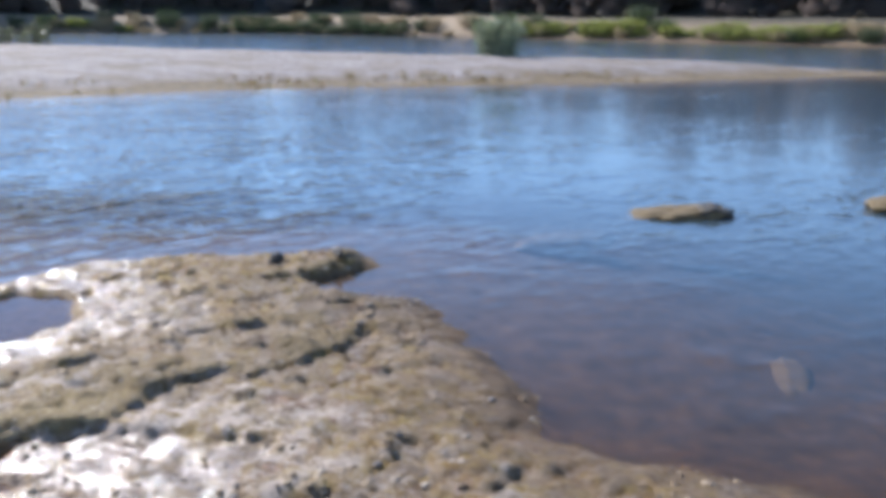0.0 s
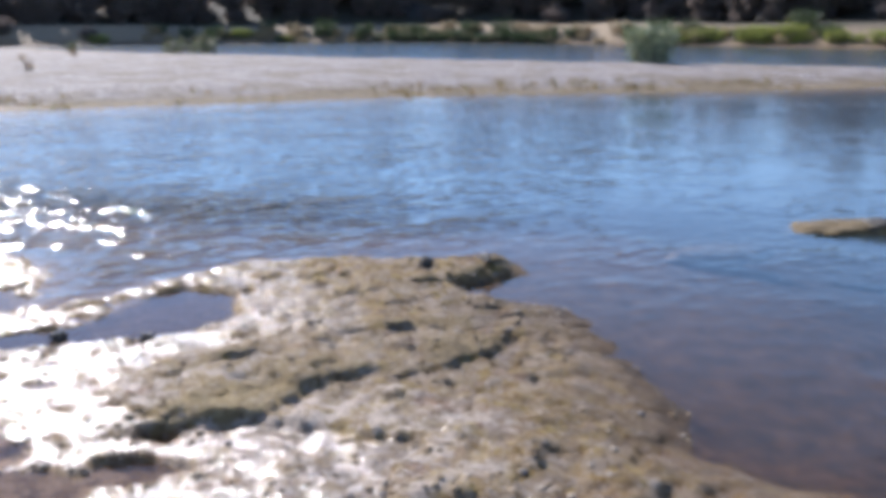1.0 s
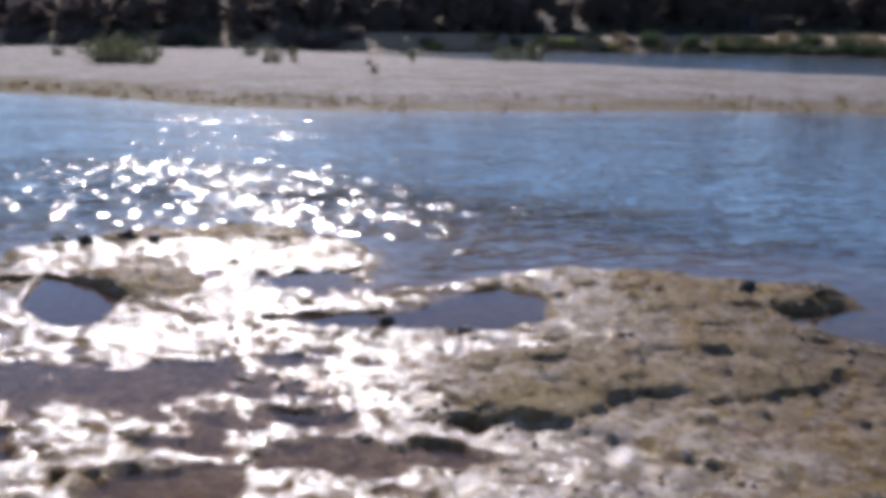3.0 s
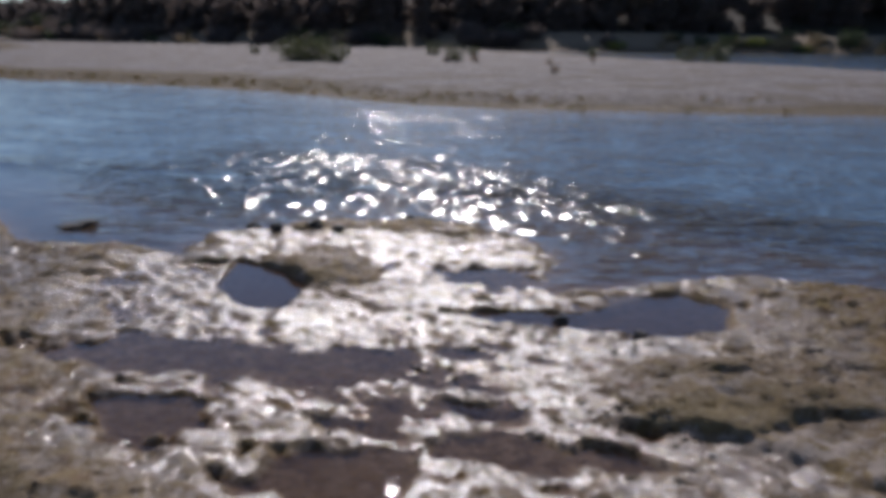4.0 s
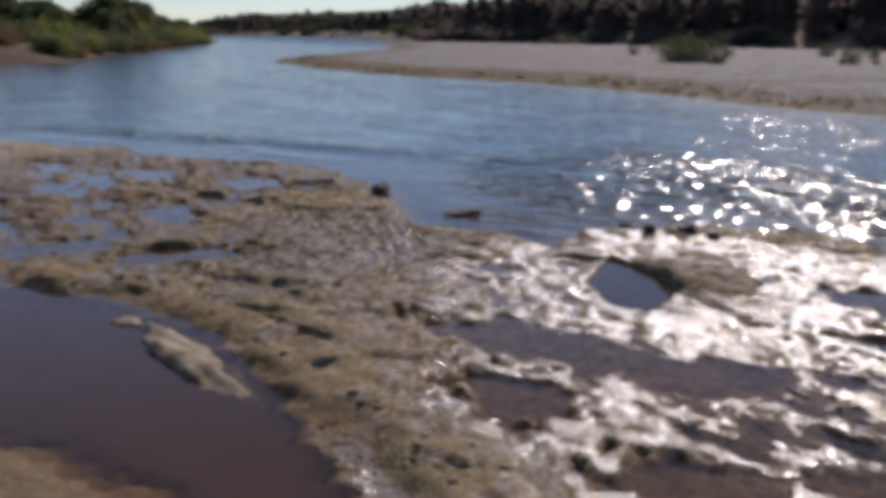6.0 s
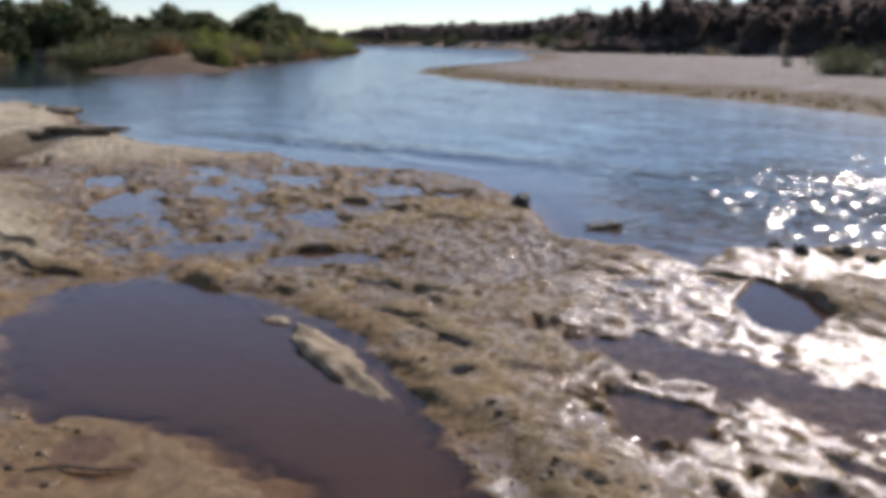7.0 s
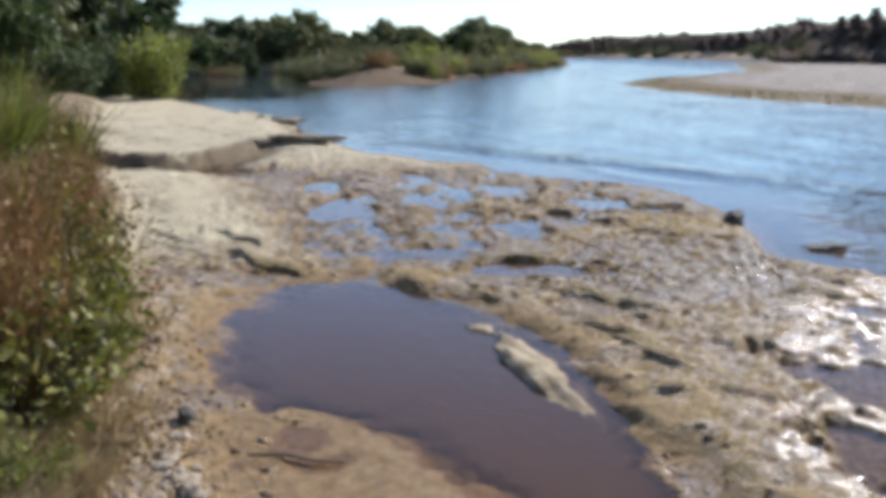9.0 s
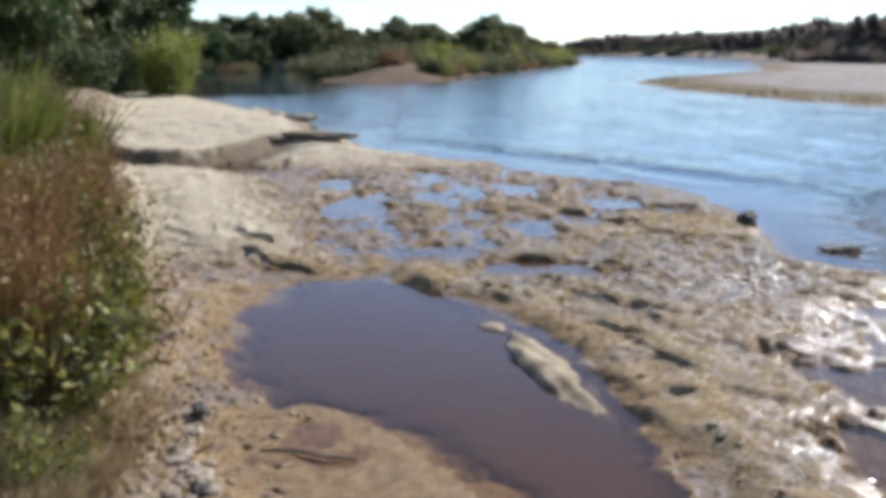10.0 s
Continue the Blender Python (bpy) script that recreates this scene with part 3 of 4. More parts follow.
    cover = {
        "sand": np.clip(1.9 * sandy * smooth(z, 0.03, 0.09) * (0.85 + 0.6 * big) + smooth(left, 0.0, 1.0) * smooth(np.hypot(x / K + 53, y / K + 3), 11, 6), 0, 1),
        "gravel": smooth(bar, 0.4, 1.6),
        "margin": np.clip(smooth(bar, -1.5, 0.0) * smooth(bar + 2.4 * fbm(x, y, 2.4, 4) - 3.0 * smooth(-x / K, 14, 36), 3.4, 1.2), 0, 1),
        "soil": np.clip(smooth(bank + 0.8 * mid, -0.1, 0.5) + smooth(far, 1.0, 4.0) + smooth(left, 0, 3), 0, 1) * (1 - smooth(np.hypot(x / K + 53, y / K + 3), 11, 6)),
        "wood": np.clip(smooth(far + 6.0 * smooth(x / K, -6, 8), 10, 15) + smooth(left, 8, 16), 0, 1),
        # ledge growth together with the painted shade of the step faces
        "weed": weed_shade * (1 - sandy),
        "algae": np.clip(smooth(shore, 1.6, 0.1) * smooth(shore, -0.6, 0.1) + 0.9 * smooth(oval(x, y, -9.0, 0.4, 4.0, 2.6, -18), 0.0, 0.4) + 0.5 + 0.6 * smooth(x / K, -1.6, -0.2), 0, 1) * (1 - sandy),
        "silt": smooth(main + 0.9 * mid + 0.5 * fine, -0.4, 0.12),
        "bed": np.clip(smooth(-shore, -0.1, 0.5) + 0.72 * smooth(-shore + 0.9 * mid + 0.8 * fine, -1.4, -0.2) * smooth(x / K + 0.5 * mid, -1.5, -0.5), 0, 1) * smooth(bar, 0.5, -0.5),
    }
    scoured = smooth(oval(x, y, -1.7, 2.95, 1.5, 0.75, 12) + 0.5 * mid + 0.3 * fine, 0.0, 0.3)
    cover["algae"] *= 1 - 0.9 * scoured
    cover["bed"] = np.maximum(cover["bed"] * (1 - 0.5 * scoured), 0.42 * (1 - scoured) * smooth(x / K + 0.8 * mid + 0.5 * fine, -2.3, -1.2) * smooth(shore, -0.2, 0.2) * smooth(bank, -0.2, -1.0) * smooth(-x / K, -3, -1))
    # terrace step: its shaded face painted dark brown, along with the wet channel below
    cover["bed"] = np.maximum(cover["bed"], 0.8 * smooth(terrace + 0.2 * mid, -0.9, -0.3) * smooth(terrace, 0.3, 0.12) * smooth(y / K, -6.5, -5.2) * smooth(-x / K, 12.0, 12.5))
    return z, cover, shore, main


def lines(*spans):
    """Grid lines from spans of (start, end, step at the start, step at the end)."""
    out = [spans[0][0]]
    for a, b, sa, sb in spans:
        p = a
        while p < b - 1e-6:
            p += sa + (sb - sa) * (p - a) / (b - a)
            out.append(min(p, b))
    return np.unique(np.round(out, 4))


XS = lines((-900, -160, 60, 8), (-160, -75, 6, 1.6), (-75, -30, 1.6, 0.25), (-30, -14, 0.2, 0.06), (-14, 2.2, 0.03, 0.03), (2.2, 6, 0.05, 0.15), (6, 60, 0.2, 3), (60, 700, 4, 60))
YS = lines((-500, -30, 60, 3), (-30, -8, 2, 0.15), (-8, -3, 0.1, 0.04), (-3, 9, 0.03, 0.03), (9, 14, 0.06, 0.2), (14, 60, 0.22, 0.6), (60, 160, 0.8, 2.5), (160, 900, 4, 60))
GX, GY = np.meshgrid(XS, YS)
GZ, COVER, SHORE_D, MAIN_D = land(GX, GY)
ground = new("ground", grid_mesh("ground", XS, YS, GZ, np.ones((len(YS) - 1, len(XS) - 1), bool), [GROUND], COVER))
tagged(ground, "tan wet rock shelf, sandy bank and pale gravel bar", "ground", kind="structure")


def height(x, y):
    i, j = int(np.clip(np.searchsorted(XS, x), 1, len(XS) - 1)), int(np.clip(np.searchsorted(YS, y), 1, len(YS) - 1))
    fx, fy = (x - XS[i - 1]) / (XS[i] - XS[i - 1]), (y - YS[j - 1]) / (YS[j] - YS[j - 1])
    return float((GZ[j - 1, i - 1] * (1 - fx) + GZ[j - 1, i] * fx) * (1 - fy) + (GZ[j, i - 1] * (1 - fx) + GZ[j, i] * fx) * fy)


# ---- water ----
WX = lines((-900, -120, 60, 10), (-120, -40, 8, 2), (-40, -16, 1.0, 0.25), (-16, -11, 0.2, 0.08), (-11, 0.5, 0.07, 0.07), (0.5, 4, 0.1, 0.2), (4, 60, 0.5, 5), (60, 700, 20, 80))
WY = lines((-500, -40, 60, 8), (-40, -6, 4, 0.3), (-6, -3, 0.2, 0.08), (-3, 9, 0.07, 0.07), (9, 10, 0.1, 0.3), (10, 60, 0.4, 3), (60, 900, 8, 80))
QX, QY = np.meshgrid(WX, WY)
shore_w = inside_distance(QX, QY, SHORE)
main_w = inside_distance(QX, QY, POOL_MAIN)
# a long standing wave where the current runs off the shelf
WAVE = plan((-17.2, -0.7), (-15.2, 1.4), (-13.8, 2.9), (-12.2, 4.1), (-11.0, 5.1), (-9.4, 6.0), (-7.0, 7.0), (-4.5, 7.7))
crest = np.full(QX.shape, 1e9)
for (ax, ay), (bx, by) in zip(WAVE[:-1], WAVE[1:]):
    ex, ey = bx - ax, by - ay
    f = np.clip(((QX - ax) * ex + (QY - ay) * ey) / (ex * ex + ey * ey), 0, 1)
    crest = np.minimum(crest, np.hypot(QX - ax - f * ex, QY - ay - f * ey))
riffle = smooth(np.hypot((QX / K + 6.6) / 5.2, (QY / K - 6.4) / 3.0) + 0.5 * fbm(QX, QY, 2.5, 3), 1.15, 0.5)
chop = smooth(np.hypot((QX / K + 8.0) / 12.0, (QY / K - 12.0) / 8.0) + 0.5 * fbm(QX, QY, 4.0, 3), 1.1, 0.5)
streaks = 0.5 + 1.6 * np.clip(fbm(QX * 0.35 + QY * 0.2, QY * 0.9 - QX * 0.2, 2.2, 3) + 0.1, 0, 1)
flow = (smooth(-shore_w, -0.1, 2.2) * 0.75 + 0.25 * smooth(-shore_w, -0.3, 0.3)) * (0.18 * streaks * (1 - 0.35 * smooth(QX / K, -2.0, 0.5)) + 0.2 * smooth(-QX / K, 12, 26) + 0.25 * chop + 1.15 * riffle + 0.55 * np.exp(-((crest / 0.7) ** 2)) + 0.5 * smooth(QY / K, 27, 35))
left_calm = 1 - 0.93 * smooth(QX / K, -27, -36) * smooth(QY / K, -2, -6.5)
centre = lambda a: 0.25 * (a[1:, 1:] + a[1:, :-1] + a[:-1, 1:] + a[:-1, :-1])
deep_w = np.clip(-land(QX, QY)[0], 0.0, 3.0)
in_shelf, in_main = centre(shore_w) > 0.25, centre(main_w) > -0.55
dry = centre(inside_distance(QX, QY, BANK)) > 1.2
swell = 0.045 * np.exp(-(((crest + 0.5 * fbm(QX, QY, 1.5, 3)) / 0.42) ** 2)) * smooth(QX / K, -4.5, -9.0) * np.clip(0.7 + 1.4 * fbm(QX, QY, 1.8, 2), 0.15, 1.3)
swell += 0.02 * np.exp(-(((crest - 1.5 + 0.8 * fbm(QX + 9, QY, 2.0, 3)) / 0.3) ** 2)) * smooth(QX / K, -4.5, -9.0) * np.clip(0.4 + 1.6 * fbm(QX + 40, QY, 1.6, 2), 0.0, 1.3)
for name, keep, mat, label in (("river_water", ~in_shelf & ~dry, RIVER, "blue rippled river water over a shallow bed"),
                               ("rock_pool_water", in_main & in_shelf & ~dry, POOL, "still brown pool of water in the rock"),
                               ("puddle_water", in_shelf & ~in_main & ~dry, POOL, "thin still puddles lying on the flat rock shelf")):
    tagged(new(name, grid_mesh(name, WX, WY, swell if mat is RIVER else np.zeros(QX.shape), keep, [mat], {"deep": deep_w, "flow": flow * left_calm if mat is RIVER else np.ones(QX.shape)})), label, "water", kind="structure")

# ---- plants ----


def part(name, mesh, parent, label="", kind=""):
    ob = new(name, mesh)
    ob.parent = parent
    return tagged(ob, label, kind=kind)


def thing(name, label, category, group=""):
    ob = new(name)
    ob.empty_display_size = 0.2
    return tagged(ob, label, category, group)


def scatter_leaves(rng, points, size, mat, name, droop=0.0, aspect=0.45):
    """Small pointed leaves, one folded quad each, at the given points."""
    n = len(points)
    d = rng.normal(size=(n, 3))
    d[:, 2] -= droop
    d /= np.linalg.norm(d, axis=1)[:, None]
    side = np.cross(d, rng.normal(size=(n, 3)))
    side /= np.linalg.norm(side, axis=1)[:, None]
    length = size * rng.uniform(0.6, 1.4, (n, 1))
    a, b = points, points + d * length
    m = points + d * length * 0.45
    w = side * length * aspect * 0.5
    verts = np.stack([a, m + w, b, m - w], 1).reshape(-1, 3)
    return faces_mesh(name, verts, np.arange(4 * n).reshape(-1, 4), mat)


def strips(rng, base, tip_way, height, width, bend, mat, name, seg=4):
    """Thin tapering blades or stems that lean and bend over."""
    n = len(base)
    side = np.stack([-tip_way[:, 1], tip_way[:, 0], np.zeros(n)], 1)
    side /= np.linalg.norm(side, axis=1)[:, None] + 1e-9
    turn = rng.uniform(0, math.pi, n)
    side = side * np.cos(turn)[:, None] + np.stack([tip_way[:, 0], tip_way[:, 1], np.zeros(n)], 1) * np.sin(turn)[:, None]
    side /= np.linalg.norm(side, axis=1)[:, None] + 1e-9
    rows = []
    for k in range(seg + 1):
        f = k / seg
        p = base + np.stack([tip_way[:, 0] * bend * f * f, tip_way[:, 1] * bend * f * f, height * (f - 0.28 * bend / np.maximum(height, 1e-3) * f * f)], 1)
        w = (width * (1 - 0.85 * f**1.5))[:, None] * side * 0.5
        rows += [p - w, p + w]
    verts = np.stack(rows, 1).reshape(-1, 3)
    per = 2 * (seg + 1)
    q = np.array([[2 * k, 2 * k + 1, 2 * k + 3, 2 * k + 2] for k in range(seg)])
    return faces_mesh(name, verts, (np.arange(n)[:, None, None] * per + q[None]).reshape(-1, 4), mat)


def tube(path, radii, sides=7):
    path, verts, faces = np.asarray(path, float), [], []
    for i, (p, r) in enumerate(zip(path, radii)):
        d = path[min(i + 1, len(path) - 1)] - path[max(i - 1, 0)]
        d /= np.linalg.norm(d)
        u = np.cross(d, (0.3, 0.9, 0.1))
        u /= np.linalg.norm(u)
        v = np.cross(d, u)
        verts += [p + r * (math.cos(a) * u + math.sin(a) * v) for a in np.linspace(0, 2 * math.pi, sides, endpoint=False)]
    for i in range(len(path) - 1):
        faces += [(i * sides + k, i * sides + (k + 1) % sides, (i + 1) * sides + (k + 1) % sides, (i + 1) * sides + k) for k in range(sides)]
    return verts, faces


def tubes_mesh(name, list_of_tubes, mat):
    verts, faces = [], []
    for v, f in list_of_tubes:
        off = len(verts)
        verts += list(v)
        faces += [tuple(i + off for i in q) for q in f]
    me = faces_mesh(name, verts, faces, mat)
    me.polygons.foreach_set("use_smooth", np.ones(len(faces), bool))
    return me


def tree(seed, tall, wide, leaves, size, mat, label, name="tree", low=0.12, droop=0.3, group="", category="tree"):
    """A tapered trunk with limbs and a ragged crown of many leaf clumps."""
    rng = np.random.RandomState(seed)
    top = thing(name, label, category, group)
    trunk_tall = tall * 0.62
    bow = rng.normal(0, 0.05 * tall, 2)
    path = [(bow[0] * f * f, bow[1] * f * f, trunk_tall * f - 0.3) for f in np.linspace(0, 1, 6)]
    r0 = 0.022 * tall + 0.03
    wood = [tube(path, [r0 * (1.25 - 0.95 * f) for f in np.linspace(0, 1, 6)])]
    centres = []
    for i in range(11):
        f = rng.uniform(0.15, 1.0)
        a = rng.uniform(0, 2 * math.pi)
        root = np.array((bow[0] * f * f, bow[1] * f * f, trunk_tall * f - 0.3))
        reach = wide * rng.uniform(0.45, 1.0) * (1.05 - 0.35 * f)
        tip = root + np.array((math.cos(a) * reach, math.sin(a) * reach, tall * rng.uniform(0.12, 0.36)))
        tip[2] = min(tip[2], tall * 0.95)
        mid = 0.5 * (root + tip) + np.array((0, 0, 0.05 * tall))
        wood.append(tube([root, mid, tip], [r0 * 0.42, r0 * 0.25, r0 * 0.07], 5))
        centres += [mid, tip, 0.5 * (mid + tip)]
    for _ in range(12):
        a, f = rng.uniform(0, 2 * math.pi), rng.uniform(low, 0.95)
        rr = wide * math.sin(math.pi * min(0.97, 0.15 + 0.8 * f)) * rng.uniform(0.3, 1.0)
        centres.append(np.array((math.cos(a) * rr, math.sin(a) * rr, tall * f)))
    part("trunk", tubes_mesh("trunk", wood, BARK), top)
    pts = []
    share = leaves // len(centres)
    for c in centres:
        r = wide * rng.uniform(0.16, 0.36)
        p = rng.normal(size=(share, 3))
        p = p / np.linalg.norm(p, axis=1)[:, None] * r * rng.uniform(0.35, 1.05, (share, 1))
        p[:, 2] *= 0.75
        pts.append(c + p)
    pts = np.concatenate(pts)
    pts[:, 2] = np.abs(pts[:, 2])
    part("crown", scatter_leaves(rng, pts, size, mat, "crown", droop), top)
    return top


def shrub(seed, tall, wide, leaves, size, mat, label, name="shrub", upright=0.5, group="", category="shrub"):
    """Many thin stems from one root with leaves along them."""
    rng = np.random.RandomState(seed)
    top = thing(name, label, category, group)
    n = max(14, int(26 * wide))
    a, f = rng.uniform(0, 2 * math.pi, n), np.sqrt(rng.uniform(0, 1, n))
    way = np.stack([np.cos(a), np.sin(a)], 1)
    base = np.stack([way[:, 0] * f * wide * 0.25 * (1 + upright), way[:, 1] * f * wide * 0.25 * (1 + upright), np.full(n, -0.05)], 1)
    hgt = tall * rng.uniform(0.6, 1.0, n) * (1.0 - 0.35 * f * (1 - upright))
    reach = wide * (1 - upright) * f * 0.45 + 0.05
    sticks, pts = [], []
    for i in range(n):
        p = [base[i] + np.array((way[i, 0] * reach[i] * g * g, way[i, 1] * reach[i] * g * g, hgt[i] * g)) for g in (0, 0.35, 0.7, 1.0)]
        sticks.append(tube(p, [0.012 + 0.004 * tall, 0.010 + 0.002 * tall, 0.007, 0.004], 4))
        k = max(3, leaves // n)
        g = rng.uniform(0.08, 1.02, k)[:, None]
        q = base[i] + np.concatenate([way[i, 0] * reach[i] * g * g, way[i, 1] * reach[i] * g * g, hgt[i] * g], 1)
        pts.append(q + rng.normal(size=(k, 3)) * (0.05 + 0.11 * wide * (1 - upright)) * (1.15 - 0.6 * g))
    part("branchwork", tubes_mesh("branchwork", sticks, BARK), top, kind="stuff")
    pts = np.concatenate(pts)
    pts[:, 2] = np.maximum(pts[:, 2], 0.02)
    part("foliage", scatter_leaves(rng, pts, size, mat, "foliage", -0.5 * upright), top, kind="stuff")
    return top


def grass_clump(seed, count, tall, spread, mat, label, name="grass_clump", bend=0.45, wide=0.011, group="", seeds=None):
    rng = np.random.RandomState(seed)
    top = thing(name, label, "grass", group)
    a, f = rng.uniform(0, 2 * math.pi, count), np.sqrt(rng.uniform(0, 1, count))
    base = np.stack([np.cos(a) * f * spread, np.sin(a) * f * spread, np.full(count, -0.05)], 1)
    b = a + rng.normal(0, 0.9, count)
    h = tall * rng.uniform(0.45, 1.0, count)
    way = np.stack([np.cos(b), np.sin(b)], 1)
    bends = bend * h * rng.uniform(0.2, 1.2, count)
    part("tuft", strips(rng, base, way, h, wide * rng.uniform(0.6, 1.4, count), bends, mat, "tuft"), top, kind="stuff")
    if seeds:
        k = rng.randint(0, count, count * 3)
        g = rng.uniform(0.6, 1.0, len(k))[:, None]
        p = base[k] + np.concatenate([way[k] * bends[k][:, None] * g * g, h[k][:, None] * (g - 0.28 * (bends[k] / h[k])[:, None] * g * g)], 1)
        part("seed_fluff", scatter_leaves(rng, p + rng.normal(0, 0.012, p.shape), 0.05, seeds, "seed_fluff", -0.4, 0.35), top, kind="stuff")
    return top


def stand(ob, x, y, turn=0.0, size=1.0, sink=0.0):
    """Puts a thing on the ground at plan coordinates."""
    ob.matrix_basis = pose(x * K, y * K, height(x * K, y * K) - sink, 0, 0, turn) @ Matrix.Diagonal((size, size, size, 1))
    return ob


def again(ob, x, y, turn, size):
    c = copy_thing(ob, pose(x * K, y * K, height(x * K, y * K) - 0.03, 0, 0, turn))
    c.scale = (size, size, size * random.uniform(0.9, 1.1))
    return c


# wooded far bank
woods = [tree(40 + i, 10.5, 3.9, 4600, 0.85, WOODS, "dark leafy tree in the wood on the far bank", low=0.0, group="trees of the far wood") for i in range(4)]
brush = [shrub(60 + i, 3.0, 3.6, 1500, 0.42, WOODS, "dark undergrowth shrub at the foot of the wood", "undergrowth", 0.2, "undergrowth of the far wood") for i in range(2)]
EDGE = np.array([(64, 55), (29, 76), (13, 88), (3, 98), (-14, 109), (-34, 117), (-53, 106), (-64, 87), (-80, 73), (-110, 63), (-140, 58), (-230, 78), (-330, 75), (-420, 50)], float)
rng = np.random.RandomState(3)
mass_tips, mass_trunks = [], []
for (ax, ay), (bx, by) in zip(EDGE[:-1], EDGE[1:]):
    length = math.hypot(bx - ax, by - ay)
    nx, ny = (by - ay) / length, -(bx - ax) / length
    if ny < 0:
        nx, ny = -nx, -ny
    far_off = ax < -139
    gap = 4.6 if far_off else 2.9
    for k in range(int(length / gap)):
        for row in range(2 if far_off else 3):
            f = (k + rng.uniform(0.1, 0.9)) / (length / gap)
            back = 1.5 + row * 4.6 + rng.uniform(-1.2, 1.2)
            x, y = ax + (bx - ax) * f + nx * back, ay + (by - ay) * f + ny * back
            s = rng.uniform(0.72, 1.12) * (0.7 if far_off else 0.85 if ax < -60 else 1.0) * (0.95 + 0.35 * float(fbm(np.array([x]), np.array([y]), 14.0, 2)[0]))
            if row == 0 and not far_off:
                again(woods[rng.randint(4)], x, y, rng.uniform(0, 360), s)
                again(brush[rng.randint(2)], x - nx * 1.0, y - ny * 1.0, rng.uniform(0, 360), rng.uniform(0.5, 0.9))
                continue
            # trees deeper in, joined into one wood
            root = np.array((x * K, y * K, height(x * K, y * K)))
            tall, wide = 10.5 * s, 3.9 * s
            mass_trunks.append(tube([root, root + (0, 0, tall * 0.7)], [0.3, 0.08], 5))
            for _ in range(16):
                u, a = rng.uniform(0.05, 0.95), rng.uniform(0, 2 * math.pi)
                r = wide * (0.35 + 0.65 * math.sin(math.pi * min(1, 0.2 + 0.8 * u))) * rng.uniform(0.2, 0.9)
                c = root + (math.cos(a) * r, math.sin(a) * r, tall * u)
                mass_tips.append(c + rng.normal(size=(55, 3)) * wide * (0.17, 0.17, 0.13))
tips = np.concatenate(mass_tips)
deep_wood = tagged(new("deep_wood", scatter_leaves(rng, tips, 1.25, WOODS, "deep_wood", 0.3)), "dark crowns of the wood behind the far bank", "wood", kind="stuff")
part("trunkwork", tubes_mesh("trunkwork", mass_trunks, BARK), deep_wood, kind="stuff")
for i, ob in enumerate(woods):
    stand(ob, -20 + 9 * i, 118 - 4 * i, 60 * i)
for i, ob in enumerate(brush):
    stand(ob, -30 + 16 * i, 112 - 6 * i)

# trees and shrubs on the bank upstream
mixed = [tree(80, 6.0, 3.4, 4600, 0.6, OLIVE, "rounded dark green tree on the upstream bank", low=0.0, group="trees upstream"),
         tree(81, 5.0, 2.8, 4000, 0.5, OLIVE, "olive green tree on the upstream bank", low=0.0, group="trees upstream"),
         tree(82, 6.6, 3.4, 4600, 0.65, WILLOW, "tall dark tree on the upstream bank", low=0.0, group="trees upstream")]
low = [shrub(84, 2.4, 3.4, 1100, 0.3, OLIVE, "olive scrub on the upstream bank", "scrub", group="scrub upstream", upright=0.2),
       shrub(85, 1.8, 3.0, 900, 0.28, DRY, "brown dry scrub on the upstream bank", "scrub", group="scrub upstream", upright=0.2),
       shrub(86, 3.2, 3.0, 1100, 0.3, LIME, "bright green young willow scrub", "scrub", group="scrub upstream", upright=0.4)]
rng = np.random.RandomState(5)
for i in range(100):
    f = rng.uniform()
    x = -86 - 150 * f**1.6
    y = -38 + 52 * rng.uniform() + 22 * f - (18 * (1 - f) if rng.uniform() < 0.3 else 0)
    y = min(y, 2 + (-x - 86) * 0.16)
    # the wood thins out and gets lower towards the point
    again(mixed[rng.choice([0, 0, 1, 2])], x, y, rng.uniform(0, 360), rng.uniform(0.7, 1.15) * (np.interp(y / -x, [-0.12, -0.07], [1.0, 0.92]) if x > -145 else 0.85))
for i in range(110):
    f = rng.uniform()
    x = -56 - 110 * f
    edge = np.interp(-x, [47, 51, 58, 67, 106, 154, 170], [-5, -0.4, 0.4, 1.7, 12.6, 22, 24])
    y = edge - 2.0 - rng.uniform(0, 9) - (4 if -x < 60 else 0)
    again(low[rng.choice([0, 0, 1, 1, 2])], x, y, rng.uniform(0, 360), rng.uniform(0.5, 1.1))
for i in range(60):
    f = rng.uniform()
    x, y = -62 - 30 * f + rng.uniform(-1, 3), -9.5 - 16 * f - rng.uniform(0, 4) + 6 * (f < 0.35)
    again(low[rng.choice([0, 0, 1])], x, y, rng.uniform(0, 360), rng.uniform(0.6, 1.2))
for i in range(30):
    f = rng.uniform()
    again(mixed[rng.choice([0, 1, 2])], -72 - 26 * f, -13 - 18 * f - rng.uniform(0, 6), rng.uniform(0, 360), rng.uniform(0.6, 0.9))
for i in range(70):
    x = -57 - 75 * rng.uniform() ** 1.3
    y = np.interp(-x, [51, 58, 67, 106, 154], [-0.4, 0.4, 1.7, 12.6, 22]) - rng.uniform(0.3, 2.2)
    again(low[rng.choice([0, 0, 1, 2])], x, y, rng.uniform(0, 360), rng.uniform(0.4, 0.85))
for i in range(40):
    x = -420 + 275 * rng.uniform()
    y = np.interp(x, [-420, -330, -230, -140], [40, 66, 70, 52]) + rng.uniform(1.0, 7.0)
    again(low[rng.choice([0, 0, 1])], x, y, rng.uniform(0, 360), rng.uniform(1.0, 1.9))
stand(mixed[0], -92, -16)
stand(mixed[1], -84, -13)
